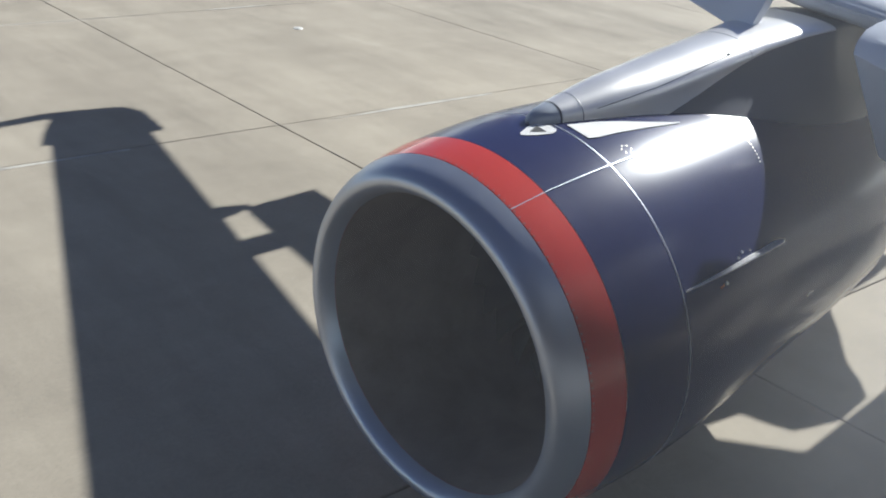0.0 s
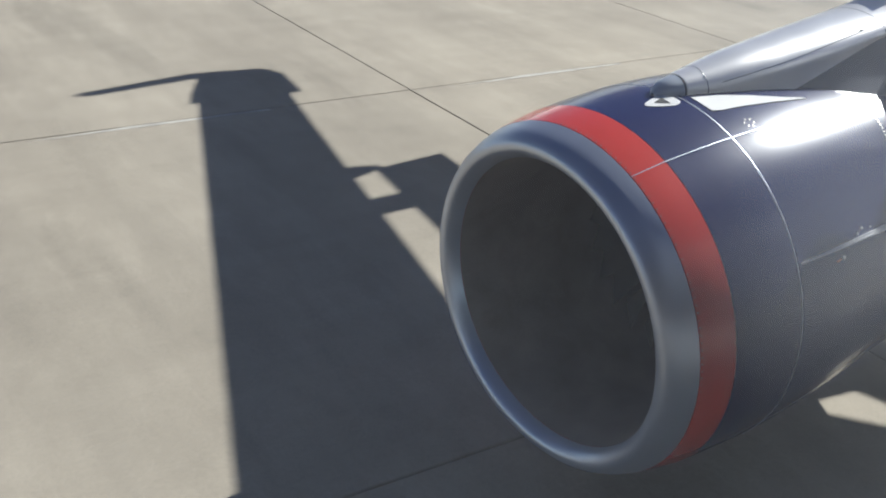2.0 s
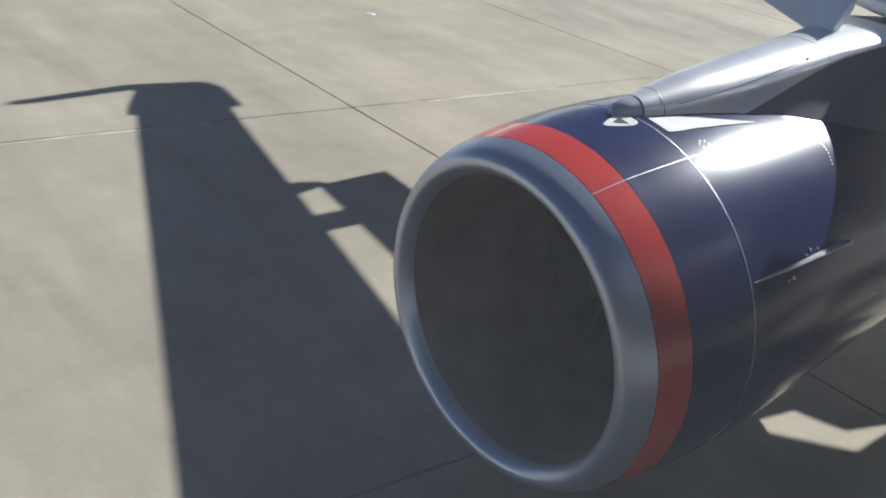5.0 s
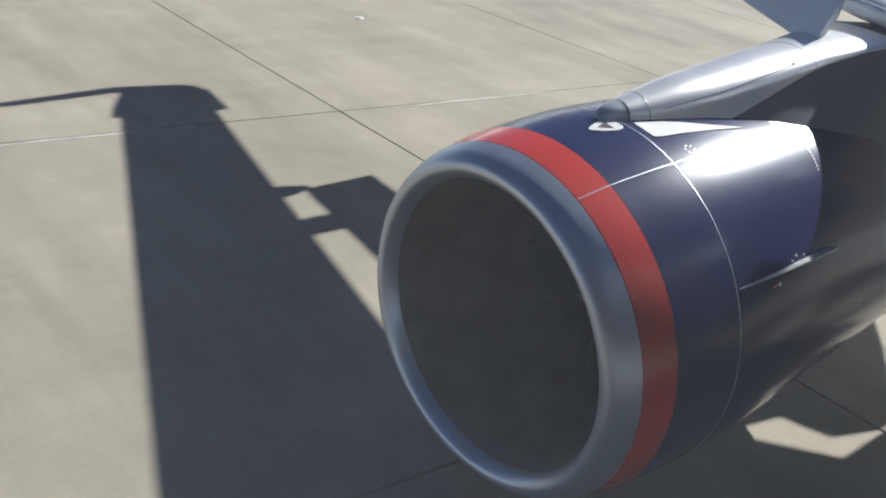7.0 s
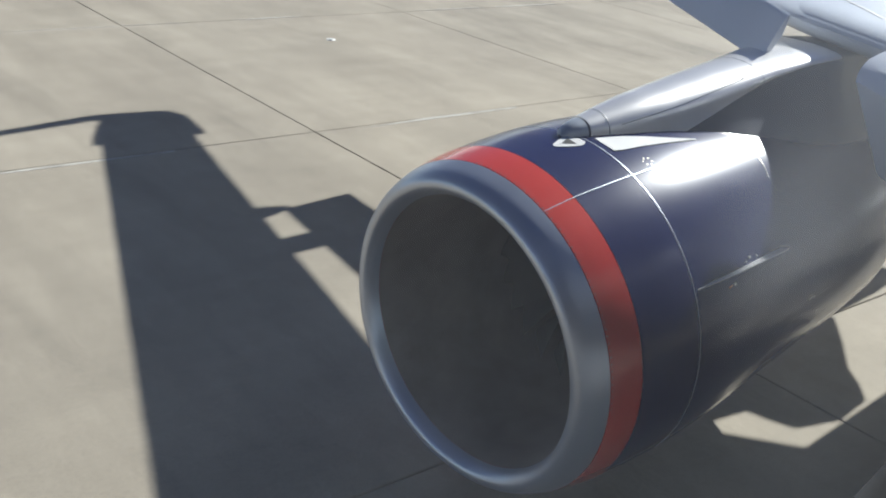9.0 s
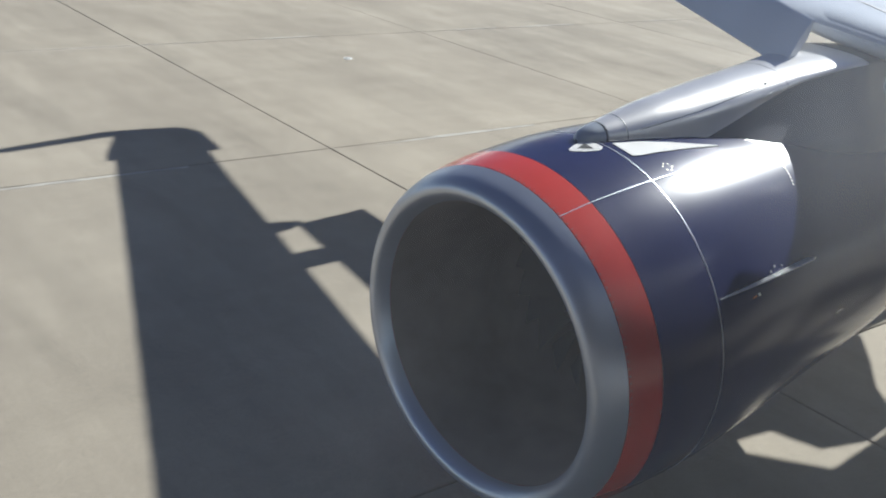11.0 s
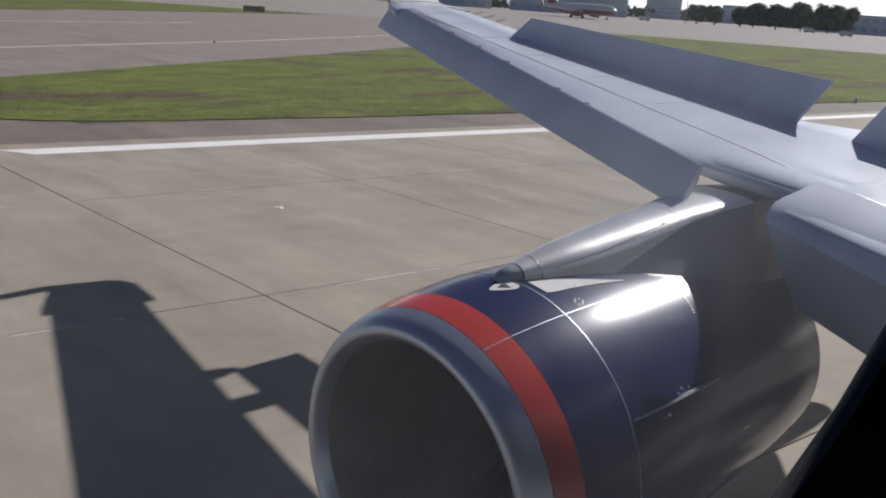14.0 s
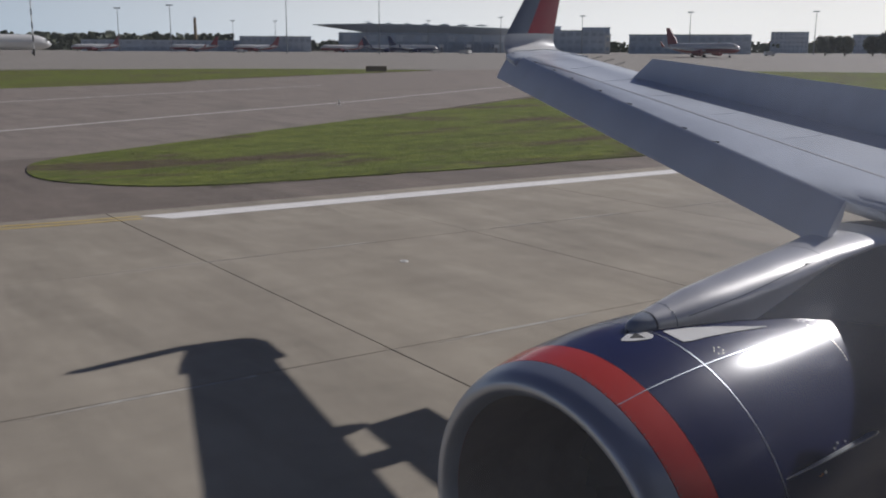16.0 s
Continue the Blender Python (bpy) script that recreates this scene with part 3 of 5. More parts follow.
def zc(y):
    return 3.36 + 0.1085 * (y - 4.2)


UPPER = [(0.0, 0.0), (0.004, 0.022), (0.012, 0.045), (0.03, 0.075), (0.06, 0.107), (0.10, 0.137), (0.15, 0.161), (0.21, 0.178), (0.3, 0.190), (0.4, 0.207), (0.62, 0.246), (0.78, 0.235), (1.0, 0.170)]
LOWER = [(0.97, 0.12), (0.75, 0.02), (0.5, -0.11), (0.3, -0.17), (0.15, -0.18), (0.07, -0.15), (0.035, -0.118), (0.016, -0.084), (0.006, -0.050)]
THICK = 0.66


def joint_x(y):
    """The skin joint behind the nose."""
    return 7.69 + 0.385 * (y - 4.27)


def hinge_x(y):
    """The front edge of the spoilers."""
    return 9.60 + 0.2165 * (y - 4.75)


NOSE = [(0.0, 0.0, -0.03), (0.015, 0.022, -0.012), (0.05, 0.045, 0.006), (0.115, 0.075, 0.030), (0.23, 0.107, 0.068), (0.385, 0.137, 0.106), (0.577, 0.161, 0.142), (0.8, 0.178, 0.170), (1.0, 0.184, 0.184)]


def upper_profile(y):
    """The upper skin: a rounded nose up to the joint, a shallow sag to the spoilers' hinge, then down to the rear edge."""
    c = te(y) - le(y)
    j = max(0.15, (joint_x(y) - le(y)) / c)
    h = min(0.93, max(0.60, (hinge_x(y) - le(y)) / c))
    k = min(1.0, max(0.0, (y - 4.7) / 0.9))
    pts = [(t * j, z0 + (z1 - z0) * k) for t, z0, z1 in NOSE]
    for f, sag in ((0.25, 0.016), (0.5, 0.022), (0.75, 0.014), (0.93, 0.002)):
        pts.append((j + (h - j) * f, 0.184 + 0.060 * f - sag))
    fall = min(1.0, max(0.0, (5.5 - y) / 0.7))          # inboard the skin falls away to the lowered flap
    return pts + [(h, 0.246), (h + (1 - h) * 0.4, 0.226 - 0.12 * fall), (1.0, 0.170 - 0.27 * fall)]


def section(y):
    c = te(y) - le(y)
    return [(le(y) + s * c, y, zc(y) + z * THICK) for s, z in upper_profile(y) + LOWER]


def upper_z(y, s):
    profile = upper_profile(y)
    for (a, za), (b, zb) in zip(profile, profile[1:]):
        if s <= b:
            return zc(y) + (za + (zb - za) * (s - a) / (b - a)) * THICK
    return zc(y) + profile[-1][1] * THICK


ys = [0.4, 1.5, 2.6, 3.05, 3.1, 3.6, 4.2, 4.55, 4.774, 4.9, 5.0, 5.6, 6.5, 7.4, 8.5, 9.5, 10.5, 11.5, 12.5, 13.3]
wing = part("wing", loft([section(y) for y in ys]), GREY_PAINT, airliner, "swept grey wing with glossy rounded nose")


def root_nose_bm():
    """The rounded fixed nose between the slats, over the pylon."""
    rings = []
    for y in (3.0, 3.2, 3.5, 3.8, 4.1, 4.4, 4.6, 4.8):
        z, x0 = zc(y) - 0.02, 6.99 + 0.30 * max(0.0, (y - 4.2) / 0.6) ** 1.5
        rings.append([(x0 + 0.5 - 0.5 * math.cos(radians(a)) ** 0.8, y, z + (0.135 - 0.05 * max(0.0, (y - 4.2) / 0.6) if a > 0 else 0.14) * math.sin(radians(a))) for a in (88, 70, 52, 35, 18, 0, -18, -35, -52, -70, -88)])
    return loft(rings)


part("fixed_nose", root_nose_bm(), GREY_PAINT, wing, "rounded grey wing nose over the pylon")


def tip_section(y, x0, x1, z, k=0.6):
    c = x1 - x0
    return [(x0 + s * c, y, z + zz * k) for s, zz in UPPER + LOWER]


tip_rings = [tip_section(13.302, le(13.3), 12.80, zc(13.3), 0.66), tip_section(13.38, le(13.38) - 0.02, 12.84, zc(13.38), 0.66), tip_section(13.42, le(13.42) - 0.17, 12.86, zc(13.42), 0.64), tip_section(13.8, le(13.8) - 0.15, 12.95, zc(13.8), 0.6), tip_section(14.3, 11.58, 13.06, 4.455, 0.5)]
part("wing_tip", loft(tip_rings), GREY_PAINT, wing)


def winglet_ring(t):
    """Blended winglet: t from 0 at the root to 1 at the top."""
    a = radians(8 + 70 * min(1.0, t / 0.22))
    if t < 0.22:
        s = t / 0.22
        y, z = 14.302 + 0.42 * math.sin(s * math.pi / 2) , 4.49 + 0.34 * (1 - math.cos(s * math.pi / 2))
    else:
        s = (t - 0.22) / 0.78
        y, z = 14.722 + 0.10 * s, 4.83 + 1.72 * s
    x0 = 11.66 + 0.25 * min(1, t / 0.22) + 1.20 * max(0, (t - 0.22) / 0.78)
    x1 = 13.02 + 0.08 * min(1, t / 0.22) + 0.45 * max(0, (t - 0.22) / 0.78)
    c = x1 - x0
    nrm = Vector((0, -math.sin(a), math.cos(a)))
    return [tuple(Vector((x0 + s_ * c, y, z)) + nrm * zz * 0.42) for s_, zz in UPPER + LOWER]


winglet = part("winglet", loft([winglet_ring(t) for t in (0.0, 0.05, 0.1, 0.15, 0.2, 0.24)]), WHITE_PAINT, airliner, "upturned winglet with white root, dark front and red rear")


def blade_cut(t, rear):
    """The front or rear piece of the winglet's section."""
    ring = winglet_ring(t)
    keep = [i for i, (s, z) in enumerate(UPPER + LOWER) if (s >= 0.4) == rear or abs(s - 0.4) < 1e-6]
    if rear:
        return [ring[i] for i in keep]
    half = len(UPPER)
    top = [i for i in keep if i < half]
    low = [i for i in keep if i >= half]
    return [ring[i] for i in top] + [ring[i] for i in low]


BLADE = (0.242, 0.4, 0.6, 0.8, 0.93, 1.0)
part("winglet_front", loft([blade_cut(t, False) for t in BLADE]), STEEL_BLUE, winglet, "blue-grey front of the winglet")
part("winglet_blade", loft([blade_cut(t, True) for t in BLADE]), WINGLET_RED, winglet, "red rear of the winglet")

# slats: drooped plates ahead of and below the nose
def slat_bm(y0, y1, n, drop0, drop1, fwd0, fwd1):
    rings = []
    for i in range(n + 1):
        f = i / n
        y = y0 + (y1 - y0) * f
        d, w = drop0 + (drop1 - drop0) * f, fwd0 + (fwd1 - fwd0) * f
        x, z = nose_line(y), zc(y)
        rings.append([(x + 0.07, y, z + 0.088), (x + 0.045, y, z + 0.078), (x + 0.015, y, z + 0.052), (x - w * 0.28, y, z - d * 0.12), (x - w * 0.72, y, z - d * 0.60), (x - w, y, z - d), (x - w + 0.02, y, z - d - 0.012), (x - w * 0.6 + 0.06, y, z - d * 0.62), (x - w * 0.2 + 0.07, y, z - d * 0.20), (x + 0.06, y, z + 0.06)])
    return loft(rings)


part("slat", slat_bm(4.0, 14.15, 18, 0.26, 0.38, 0.20, 0.32), SLAT_PAINT, wing, "drooped leading-edge slat")


def inner_slat_bm(n=12):
    """The deep slat between pylon and hull: a rounded crown and a long face that reaches down and back; its outer end leans to the pylon."""
    rings = []
    for i in range(n + 1):
        lean = 0.24 * max(0.0, 1 - i / 3.0)
        pts = []
        for dx, part_z, sw in ((6.92, -0.050, 1), (6.75, -0.012, 1), (6.60, 0.032, 1), (6.48, 0.074, 1), (6.38, 0.118, 1), (6.30, 0.165, 1), (6.25, 0.21, 1), (6.23, 0.26, 1), (6.26, 0.31, 0.9), (6.33, 0.45, 0.7), (6.46, 0.72, 0.4), (6.60, 1.0, 0.1), (6.64, 0.99, 0.1), (6.55, 0.67, 0.4), (6.48, 0.28, 0.7), (6.80, 0.06, 1)):
            y = 2.97 - 2.42 * i / n + lean * (1 - part_z) - max(0.0, 0.10 - 0.1 * i) * max(0.0, 1 - max(part_z, 0.0) / 0.10)
            k = 3.08 - y
            crown, foot = 3.385 - 0.1085 * k, 2.51 - 0.31 * min(k, 2.5) * (1 if k > 0 else 0.2)
            pts.append((max(dx - 0.30 * k * sw, 5.2), y, crown + (foot - crown) * part_z))
        rings.append(pts)
    return loft(rings)


part("slat", inner_slat_bm(), SLAT_PAINT, wing, "deep drooped slat beside the pylon")

for y in (12.62, 11.6, 10.7, 9.49, 8.41, 6.86, 6.14):
    x, z = nose_line(y), zc(y)
    part("track_slot", box_bm(x + 0.070, x + 0.088, y - 0.035, y + 0.035, z + 0.05, z + 0.0935), DARK, wing, "dark slot for a slat track", smooth=False)



def skin_line(s, y0, y1, wide, lift=0.003, n=24):
    """A narrow strip along the span on the upper skin."""
    rings = []
    for i in range(n + 1):
        y = y0 + (y1 - y0) * i / n
        x = le(y) + s * (te(y) - le(y)) if not callable(s) else s(y)
        f0 = (x - le(y)) / (te(y) - le(y))
        f1 = (x + wide - le(y)) / (te(y) - le(y))
        rings.append([(x, y, upper_z(y, f0) + lift), (x + wide, y, upper_z(y, f1) + lift), (x + wide, y, upper_z(y, f1) - 0.004), (x, y, upper_z(y, f0) - 0.004)])
    return loft(rings)


part("spar_joint", skin_line(joint_x, 1.0, 12.5, 0.014, 0.0025, 48), PYLON_GREY, wing, "dark skin joint", smooth=False)
part("nose_band", skin_line(lambda y: joint_x(y) + 0.016, 1.0, 12.5, 0.026, 0.003, 48), SILVER, wing, "bright metal skin seam behind the nose", smooth=False)
for k in range(14):
    y0 = 4.86 + 0.385 * k
    part("hinge_strip", skin_line(lambda y: hinge_x(y) - 0.05, y0, y0 + (0.26 if k % 3 else 0.12), 0.009, 0.006, 2), SILVER, wing, "bright hinge strip", smooth=False)
for y in (11.9, 12.35, 12.8):
    x, z = te(y), upper_z(y, 1.0)
    part("static_wick", loft([[(x - 0.03 + d * 0.26, y + 0.006 * math.cos(k * 1.0472), z + 0.012 + 0.05 * d + 0.006 * math.sin(k * 1.0472)) for k in range(6)] for d in (0.0, 1.0)]), DARK, wing, "thin dark static discharge wick")
for yy in (5.9, 7.3, 8.7, 10.1, 11.5, 12.6):
    part("rib_joint", loft([[(le(yy) + f * (te(yy) - le(yy)), yy + d, upper_z(yy, f) + h) for d, h in ((-0.006, 0.0022), (0.006, 0.0022), (0.006, -0.004), (-0.006, -0.004))] for f in (0.04, 0.07, 0.13, 0.24, 0.4, 0.58, 0.78, 0.98)]), PANEL_GREY, wing, "fine skin joint", smooth=False)

# spoilers: raised panels on the rear of the upper skin
def spoiler_bm(y0, y1):
    """A raised plate along the hinge line, lower towards the tip."""
    rings = []
    for y in (y0, y1):
        f = (y - 4.75) / 5.45
        x, z = hinge_x(y), 3.585 + 0.1073 * (y - 4.75)
        dx, dy, dz = 0.12 - 0.04 * f, -0.31 + 0.016 * f, 0.475 - 0.195 * max(f, -0.1)
        rings.append([(x - 0.01, y, z - 0.075), (x, y, z), (x + dx, y + dy, z + dz), (x + dx + 0.013, y + dy, z + dz - 0.003), (x + 0.045, y, z - 0.01), (x + 0.04, y, z - 0.075)])
    return loft(rings)


for a, b in ((4.76, 6.106), (6.112, 7.466), (7.472, 8.846), (8.852, 10.2), (2.2, 4.02)):
    part("spoiler", spoiler_bm(a, b), PANEL_GREY, wing, "raised grey spoiler panel", smooth=False)


# flaps
def flap_bm(y0, y1, n=6):
    rings = []
    for i in range(n + 1):
        y = y0 + (y1 - y0) * i / n
        a = Vector((11.53 + 0.286 * (y - 10.05), y, 3.93 + 0.1147 * (y - 10.05)))
        b = Vector((11.90 + 0.22 * (y - 10.15), y, 3.50 + 0.1147 * (y - 10.15)))
        d = b - a
        nrm = Vector((-d.z, 0, d.x)).normalized()
        rings.append([tuple(a + d * s + nrm * t) for s, t in ((0, 0), (0.06, 0.045), (0.2, 0.065), (0.5, 0.05), (1, 0.004), (1, -0.004), (0.5, -0.02), (0.2, -0.03), (0.06, -0.025))])
    return loft(rings)


part("flap", flap_bm(5.7, 10.2), GREY_PAINT, wing, "lowered trailing-edge flap")


def inner_flap_bm():
    rings = []
    for y, x0, z0, x1, z1 in ((3.60, 11.90, 2.92, 12.15, 2.74), (3.79, 11.74, 3.12, 12.38, 2.74), (4.0, 11.70, 3.15, 12.55, 2.74), (4.2, 11.64, 3.15, 12.85, 2.76), (4.3, 11.3, 3.24, 13.0, 2.76), (4.68, 11.2, 3.27, 13.5, 2.78), (5.6, 11.3, 3.30, 13.4, 2.9)):
        rings.append([(x0, y, z0), (x0 + 0.1, y, z0 + 0.05), ((x0 + x1) / 2, y, (z0 + z1) / 2 + 0.06), (x1, y, z1 + 0.01), (x1, y, z1 - 0.01), ((x0 + x1) / 2, y, (z0 + z1) / 2 - 0.05), (x0 + 0.06, y, z0 - 0.05)])
    return loft(rings)


def root_flap_bm():
    """The lowered flap between hull and engine."""
    rings = []
    for y, x0, z0, x1, z1 in ((0.5, 11.2, 3.05, 12.95, 2.45), (2.0, 11.2, 3.16, 12.95, 2.58), (3.58, 11.35, 3.23, 12.9, 2.70)):
        rings.append([(x0, y, z0), (x0 + 0.1, y, z0 + 0.06), ((x0 + x1) / 2, y, (z0 + z1) / 2 + 0.08), (x1, y, z1 + 0.01), (x1, y, z1 - 0.01), ((x0 + x1) / 2, y, (z0 + z1) / 2 - 0.05), (x0 + 0.06, y, z0 - 0.05)])
    return loft(rings)


part("flap", root_flap_bm(), GREY_PAINT, wing, "lowered trailing-edge flap")
part("flap", inner_flap_bm(), GREY_PAINT, wing, "lowered trailing-edge flap")


def fairing_bm(y, half, x0, x1, depth):
    rings = []
    for i in range(11):
        f = i / 10
        w = half * (0.25 + 0.75 * math.sin(math.pi * min(1, f * 0.9 + 0.1)) ** 0.6)
        x = x0 + (x1 - x0) * f
        zt = zc(y) + 0.02 - 0.42 * max(0, f - 0.45)
        rings.append([(x, y + w * math.cos(2 * math.pi * k / 12), zt - depth * (0.5 - 0.5 * math.sin(2 * math.pi * k / 12)) * (0.3 + 0.7 * math.sin(math.pi * min(1, f + 0.08)))) for k in range(12)])
    return loft(rings)


part("flap_track_fairing", fairing_bm(9.22, 0.21, 9.9, 12.2, 0.30), GREY_PAINT, wing, "slim grey flap track fairing")
part("flap_track_fairing", fairing_bm(10.21, 0.20, 10.4, 11.36, 0.2), GREY_PAINT, wing, "slim grey flap track fairing")
part("flap_track_fairing", loft([[(x, 5.03 + w * math.cos(2 * math.pi * k / 12), z + 0.8 * w * math.sin(2 * math.pi * k / 12)) for k in range(12)] for x, z, w in ((9.8, 3.2, 0.05), (10.6, 3.1, 0.2), (11.8, 2.98, 0.28), (12.8, 2.90, 0.30), (13.7, 2.84, 0.29), (14.6, 2.80, 0.26), (15.1, 2.78, 0.2), (15.2, 2.78, 0.1))]), GREY_PAINT, wing, "slim grey flap track fairing")
part("flap_track_fairing", fairing_bm(6.3, 0.22, 8.6, 11.2, 0.34), GREY_PAINT, wing, "slim grey flap track fairing")

# cabin side wall with its window opening
def window_outline(grow=0.0, n=10):
    x0, x1, z0, z1 = -0.75 - grow, 2.44 + grow, 3.45 - grow, 5.5 + grow
    pts = []
    for cx, cz, r, a0 in ((x1 - 1.80 - grow, z0 + 1.80 + grow, 1.80 + grow, -90), (x1 - 0.20, z1 - 0.20, 0.20, 0), (x0 + 0.66, z1 - 0.66, 0.66, 90), (x0 + 0.9, z0 + 0.9, 0.9, 180)):
        for k in range(n + 1):
            a = radians(a0 + 90 * k / n)
            pts.append((cx + r * math.cos(a), cz + r * math.sin(a)))
    return pts


def ring_wall(inner, outer, y0, y1):
    rows = [[(x, y0, z) for x, z in inner], [(x, y1, z) for x, z in inner], [(x, y1, z) for x, z in outer], [(x, y0, z) for x, z in outer]]
    return loft(rows + [rows[0]], cap=False)


def outer_rect():
    """Points of a rectangle round the window's outline, matched to it."""
    pts = []
    for x, z in window_outline():
        dx, dz = x - 0.85, z - 4.5
        k = min(abs(1.90 / dx) if abs(dx) > 1e-6 else 9e9, abs(1.28 / dz) if abs(dz) > 1e-6 else 9e9)
        pts.append((0.85 + dx * k, 4.5 + dz * k))
    return pts


def hull_bm(lower):
    """The upper or lower skin of the round hull, left open behind the cabin side panel."""
    bm = bmesh.new()
    xs = [-15.5, -14.5, -13, -11, -8, -5, -3, -1.05, 0.5, 2.75, 4, 7, 10, 13, 16, 19, 21]
    rr = [0.3, 0.9, 1.4, 1.75, 1.95, 1.975, 1.975, 1.975, 1.975, 1.975, 1.975, 1.975, 1.975, 1.9, 1.7, 1.3, 0.8]
    n = 48
    rows = [[bm.verts.new((x, -1.42 + r * math.cos(2 * math.pi * k / n), 3.95 + r * math.sin(2 * math.pi * k / n))) for k in range(n)] for x, r in zip(xs, rr)]
    for i in range(len(xs) - 1):
        for k in range(n):
            j = (k + 1) % n
            mid = 2 * math.pi * (k + 0.5) / n
            z, y = 3.95 + 1.975 * math.sin(mid), math.cos(mid)
            if (z < 3.05) != lower:
                continue
            if -1.1 < xs[i] < 1.0 and y > 0 and 3.22 < z < 5.78:
                continue
            bm.faces.new((rows[i][k], rows[i][j], rows[i + 1][j], rows[i + 1][k]))
    if not lower:
        bm.faces.new(rows[0][::-1])
        bm.faces.new(rows[-1])
    bmesh.ops.delete(bm, geom=[v for v in bm.verts if not v.link_faces], context="VERTS")
    return bm


fuselage = part("fuselage", hull_bm(False), HULL_GREY, airliner, "silver-grey round aircraft hull")
part("belly", hull_bm(True), NAVY, fuselage, "navy lower hull")
# out of view: added so that the cowl's inboard side mirrors something dark
part("wing_root_fairing", loft([[(x, -1.42 + w * math.cos(2 * math.pi * k / 20), 2.75 + h * math.sin(2 * math.pi * k / 20)) for k in range(20)] for x, w, h in ((4.4, 0.4, 0.3), (5.0, 1.5, 0.75), (6.0, 2.05, 1.0), (8.0, 2.15, 1.05), (10.5, 2.15, 1.05), (12.5, 1.8, 0.9), (14.0, 0.6, 0.4))]), NAVY, fuselage, "unseen navy fairing under the wing root, added to darken the cowl's reflections")
part("cabin_floor", box_bm(-8, 10, -3.2, 0.36, 3.0, 3.06), PYLON_GREY, fuselage, "dark grey cabin floor", smooth=False)
part("side_panel", ring_wall(window_outline(0.05), outer_rect(), 0.495, 0.525), BLACK, fuselage, "dark cabin side panel round the window")
part("window_frame", ring_wall(window_outline(0.0), window_outline(0.09), 0.480, 0.520), BLACK, fuselage, "black rubber window surround")
pane = part("window_pane", box_bm(-0.82, 2.46, 0.500, 0.507, 3.36, 5.57), PANE, fuselage, "hazy smudged window pane", smooth=False)
pane.visible_shadow = False


def gear(x, y, r, half, top):
    bm = bmesh.new()
    bmesh.ops.create_cone(bm, cap_ends=True, segments=20, radius1=0.11, radius2=0.13, depth=top - r, matrix=Matrix.Translation((x, y, (top + r) / 2)))
    leg = part("landing_gear_leg", bm, SILVER, airliner, "metal landing gear leg")
    for s in (-1, 1):
        rings = []
        for yy, rad in ((-0.5, 0.55), (-0.5, 0.8), (-0.42, 0.93), (-0.2, 1.0), (0.2, 1.0), (0.42, 0.93), (0.5, 0.8), (0.5, 0.55)):
            rings.append([(x + rad * r * math.cos(2 * math.pi * k / 32), y + s * half + yy * r * 0.75, r + rad * r * math.sin(2 * math.pi * k / 32)) for k in range(32)])
        part("tyre", loft(rings), DARK, leg, "black rubber tyre")
        bm = bmesh.new()
        bmesh.ops.create_cone(bm, cap_ends=True, segments=24, radius1=r * 0.55, radius2=r * 0.55, depth=r * 0.55, matrix=Matrix.Translation((x, y + s * half, r)) @ Matrix.Rotation(math.pi / 2, 4, "X"))
        part("rim", bm, SILVER, leg)


gear(9.9, 1.9, 0.57, 0.45, 3.3)
gear(9.9, -4.7, 0.57, 0.45, 3.3)
gear(-6.5, -1.42, 0.38, 0.24, 2.3)

# small things on the cowl
def flat_mark(pts, lift, thick=0.003):
    """A thin plate on the cowl with corners at (u, degrees)."""
    bm_ = bmesh.new()
    hi = [bm_.verts.new(np_(u, smooth_r(u) + lift, d)) for u, d in pts]
    lo = [bm_.verts.new(np_(u, smooth_r(u) + lift - thick, d)) for u, d in pts]
    bm_.faces.new(hi)
    bm_.faces.new(lo[::-1])
    for i in range(len(pts)):
        j = (i + 1) % len(pts)
        bm_.faces.new((lo[i], lo[j], hi[j], hi[i]))
    return bm_


part("white_fillet", flat_mark([(1.0, 96.0), (1.2, 98.6), (1.38, 101.6), (1.6, 105.2), (1.79, 107.7), (1.79, 108.1), (1.5, 106.7), (1.23, 105.4), (1.06, 104.8), (1.0, 104.0)], 0.006), WHITE_PAINT, engine, "light wedge panel at the foot of the pylon")
part("marker_plate", flat_mark([(0.685, 92.9), (0.70, 92.0), (0.772, 90.8), (0.83, 90.2), (0.862, 90.6), (0.908, 93.6), (0.905, 96.2), (0.885, 97.0), (0.845, 97.4), (0.759, 95.9), (0.70, 94.0)], 0.0045), WHITE_PAINT, engine, "white marking with a dark triangle")
part("latch_mark", flat_mark([(1.28, 156.6), (1.32, 156.4), (1.32, 156.8), (1.28, 157.0)], 0.004), ORANGE, engine, "small orange marking")
for u, d, w in ((1.345, 156.5, 0.011), (1.52, 151.9, 0.008), (1.57, 150.9, 0.009), (1.66, 151.6, 0.006)):
    part("fastener", flat_mark([(u + w * math.cos(2 * math.pi * k / 8), d + math.degrees(w / 1.23) * math.sin(2 * math.pi * k / 8)) for k in range(8)], 0.008, 0.008), SILVER, engine, "small bright fastener")
part("stencil_mark", flat_mark([(2.40, 178.4), (2.43, 177.8), (2.50, 178.2), (2.505, 178.5), (2.43, 178.3), (2.405, 178.7)], 0.004), WHITE_PAINT, engine, "small white tick mark")
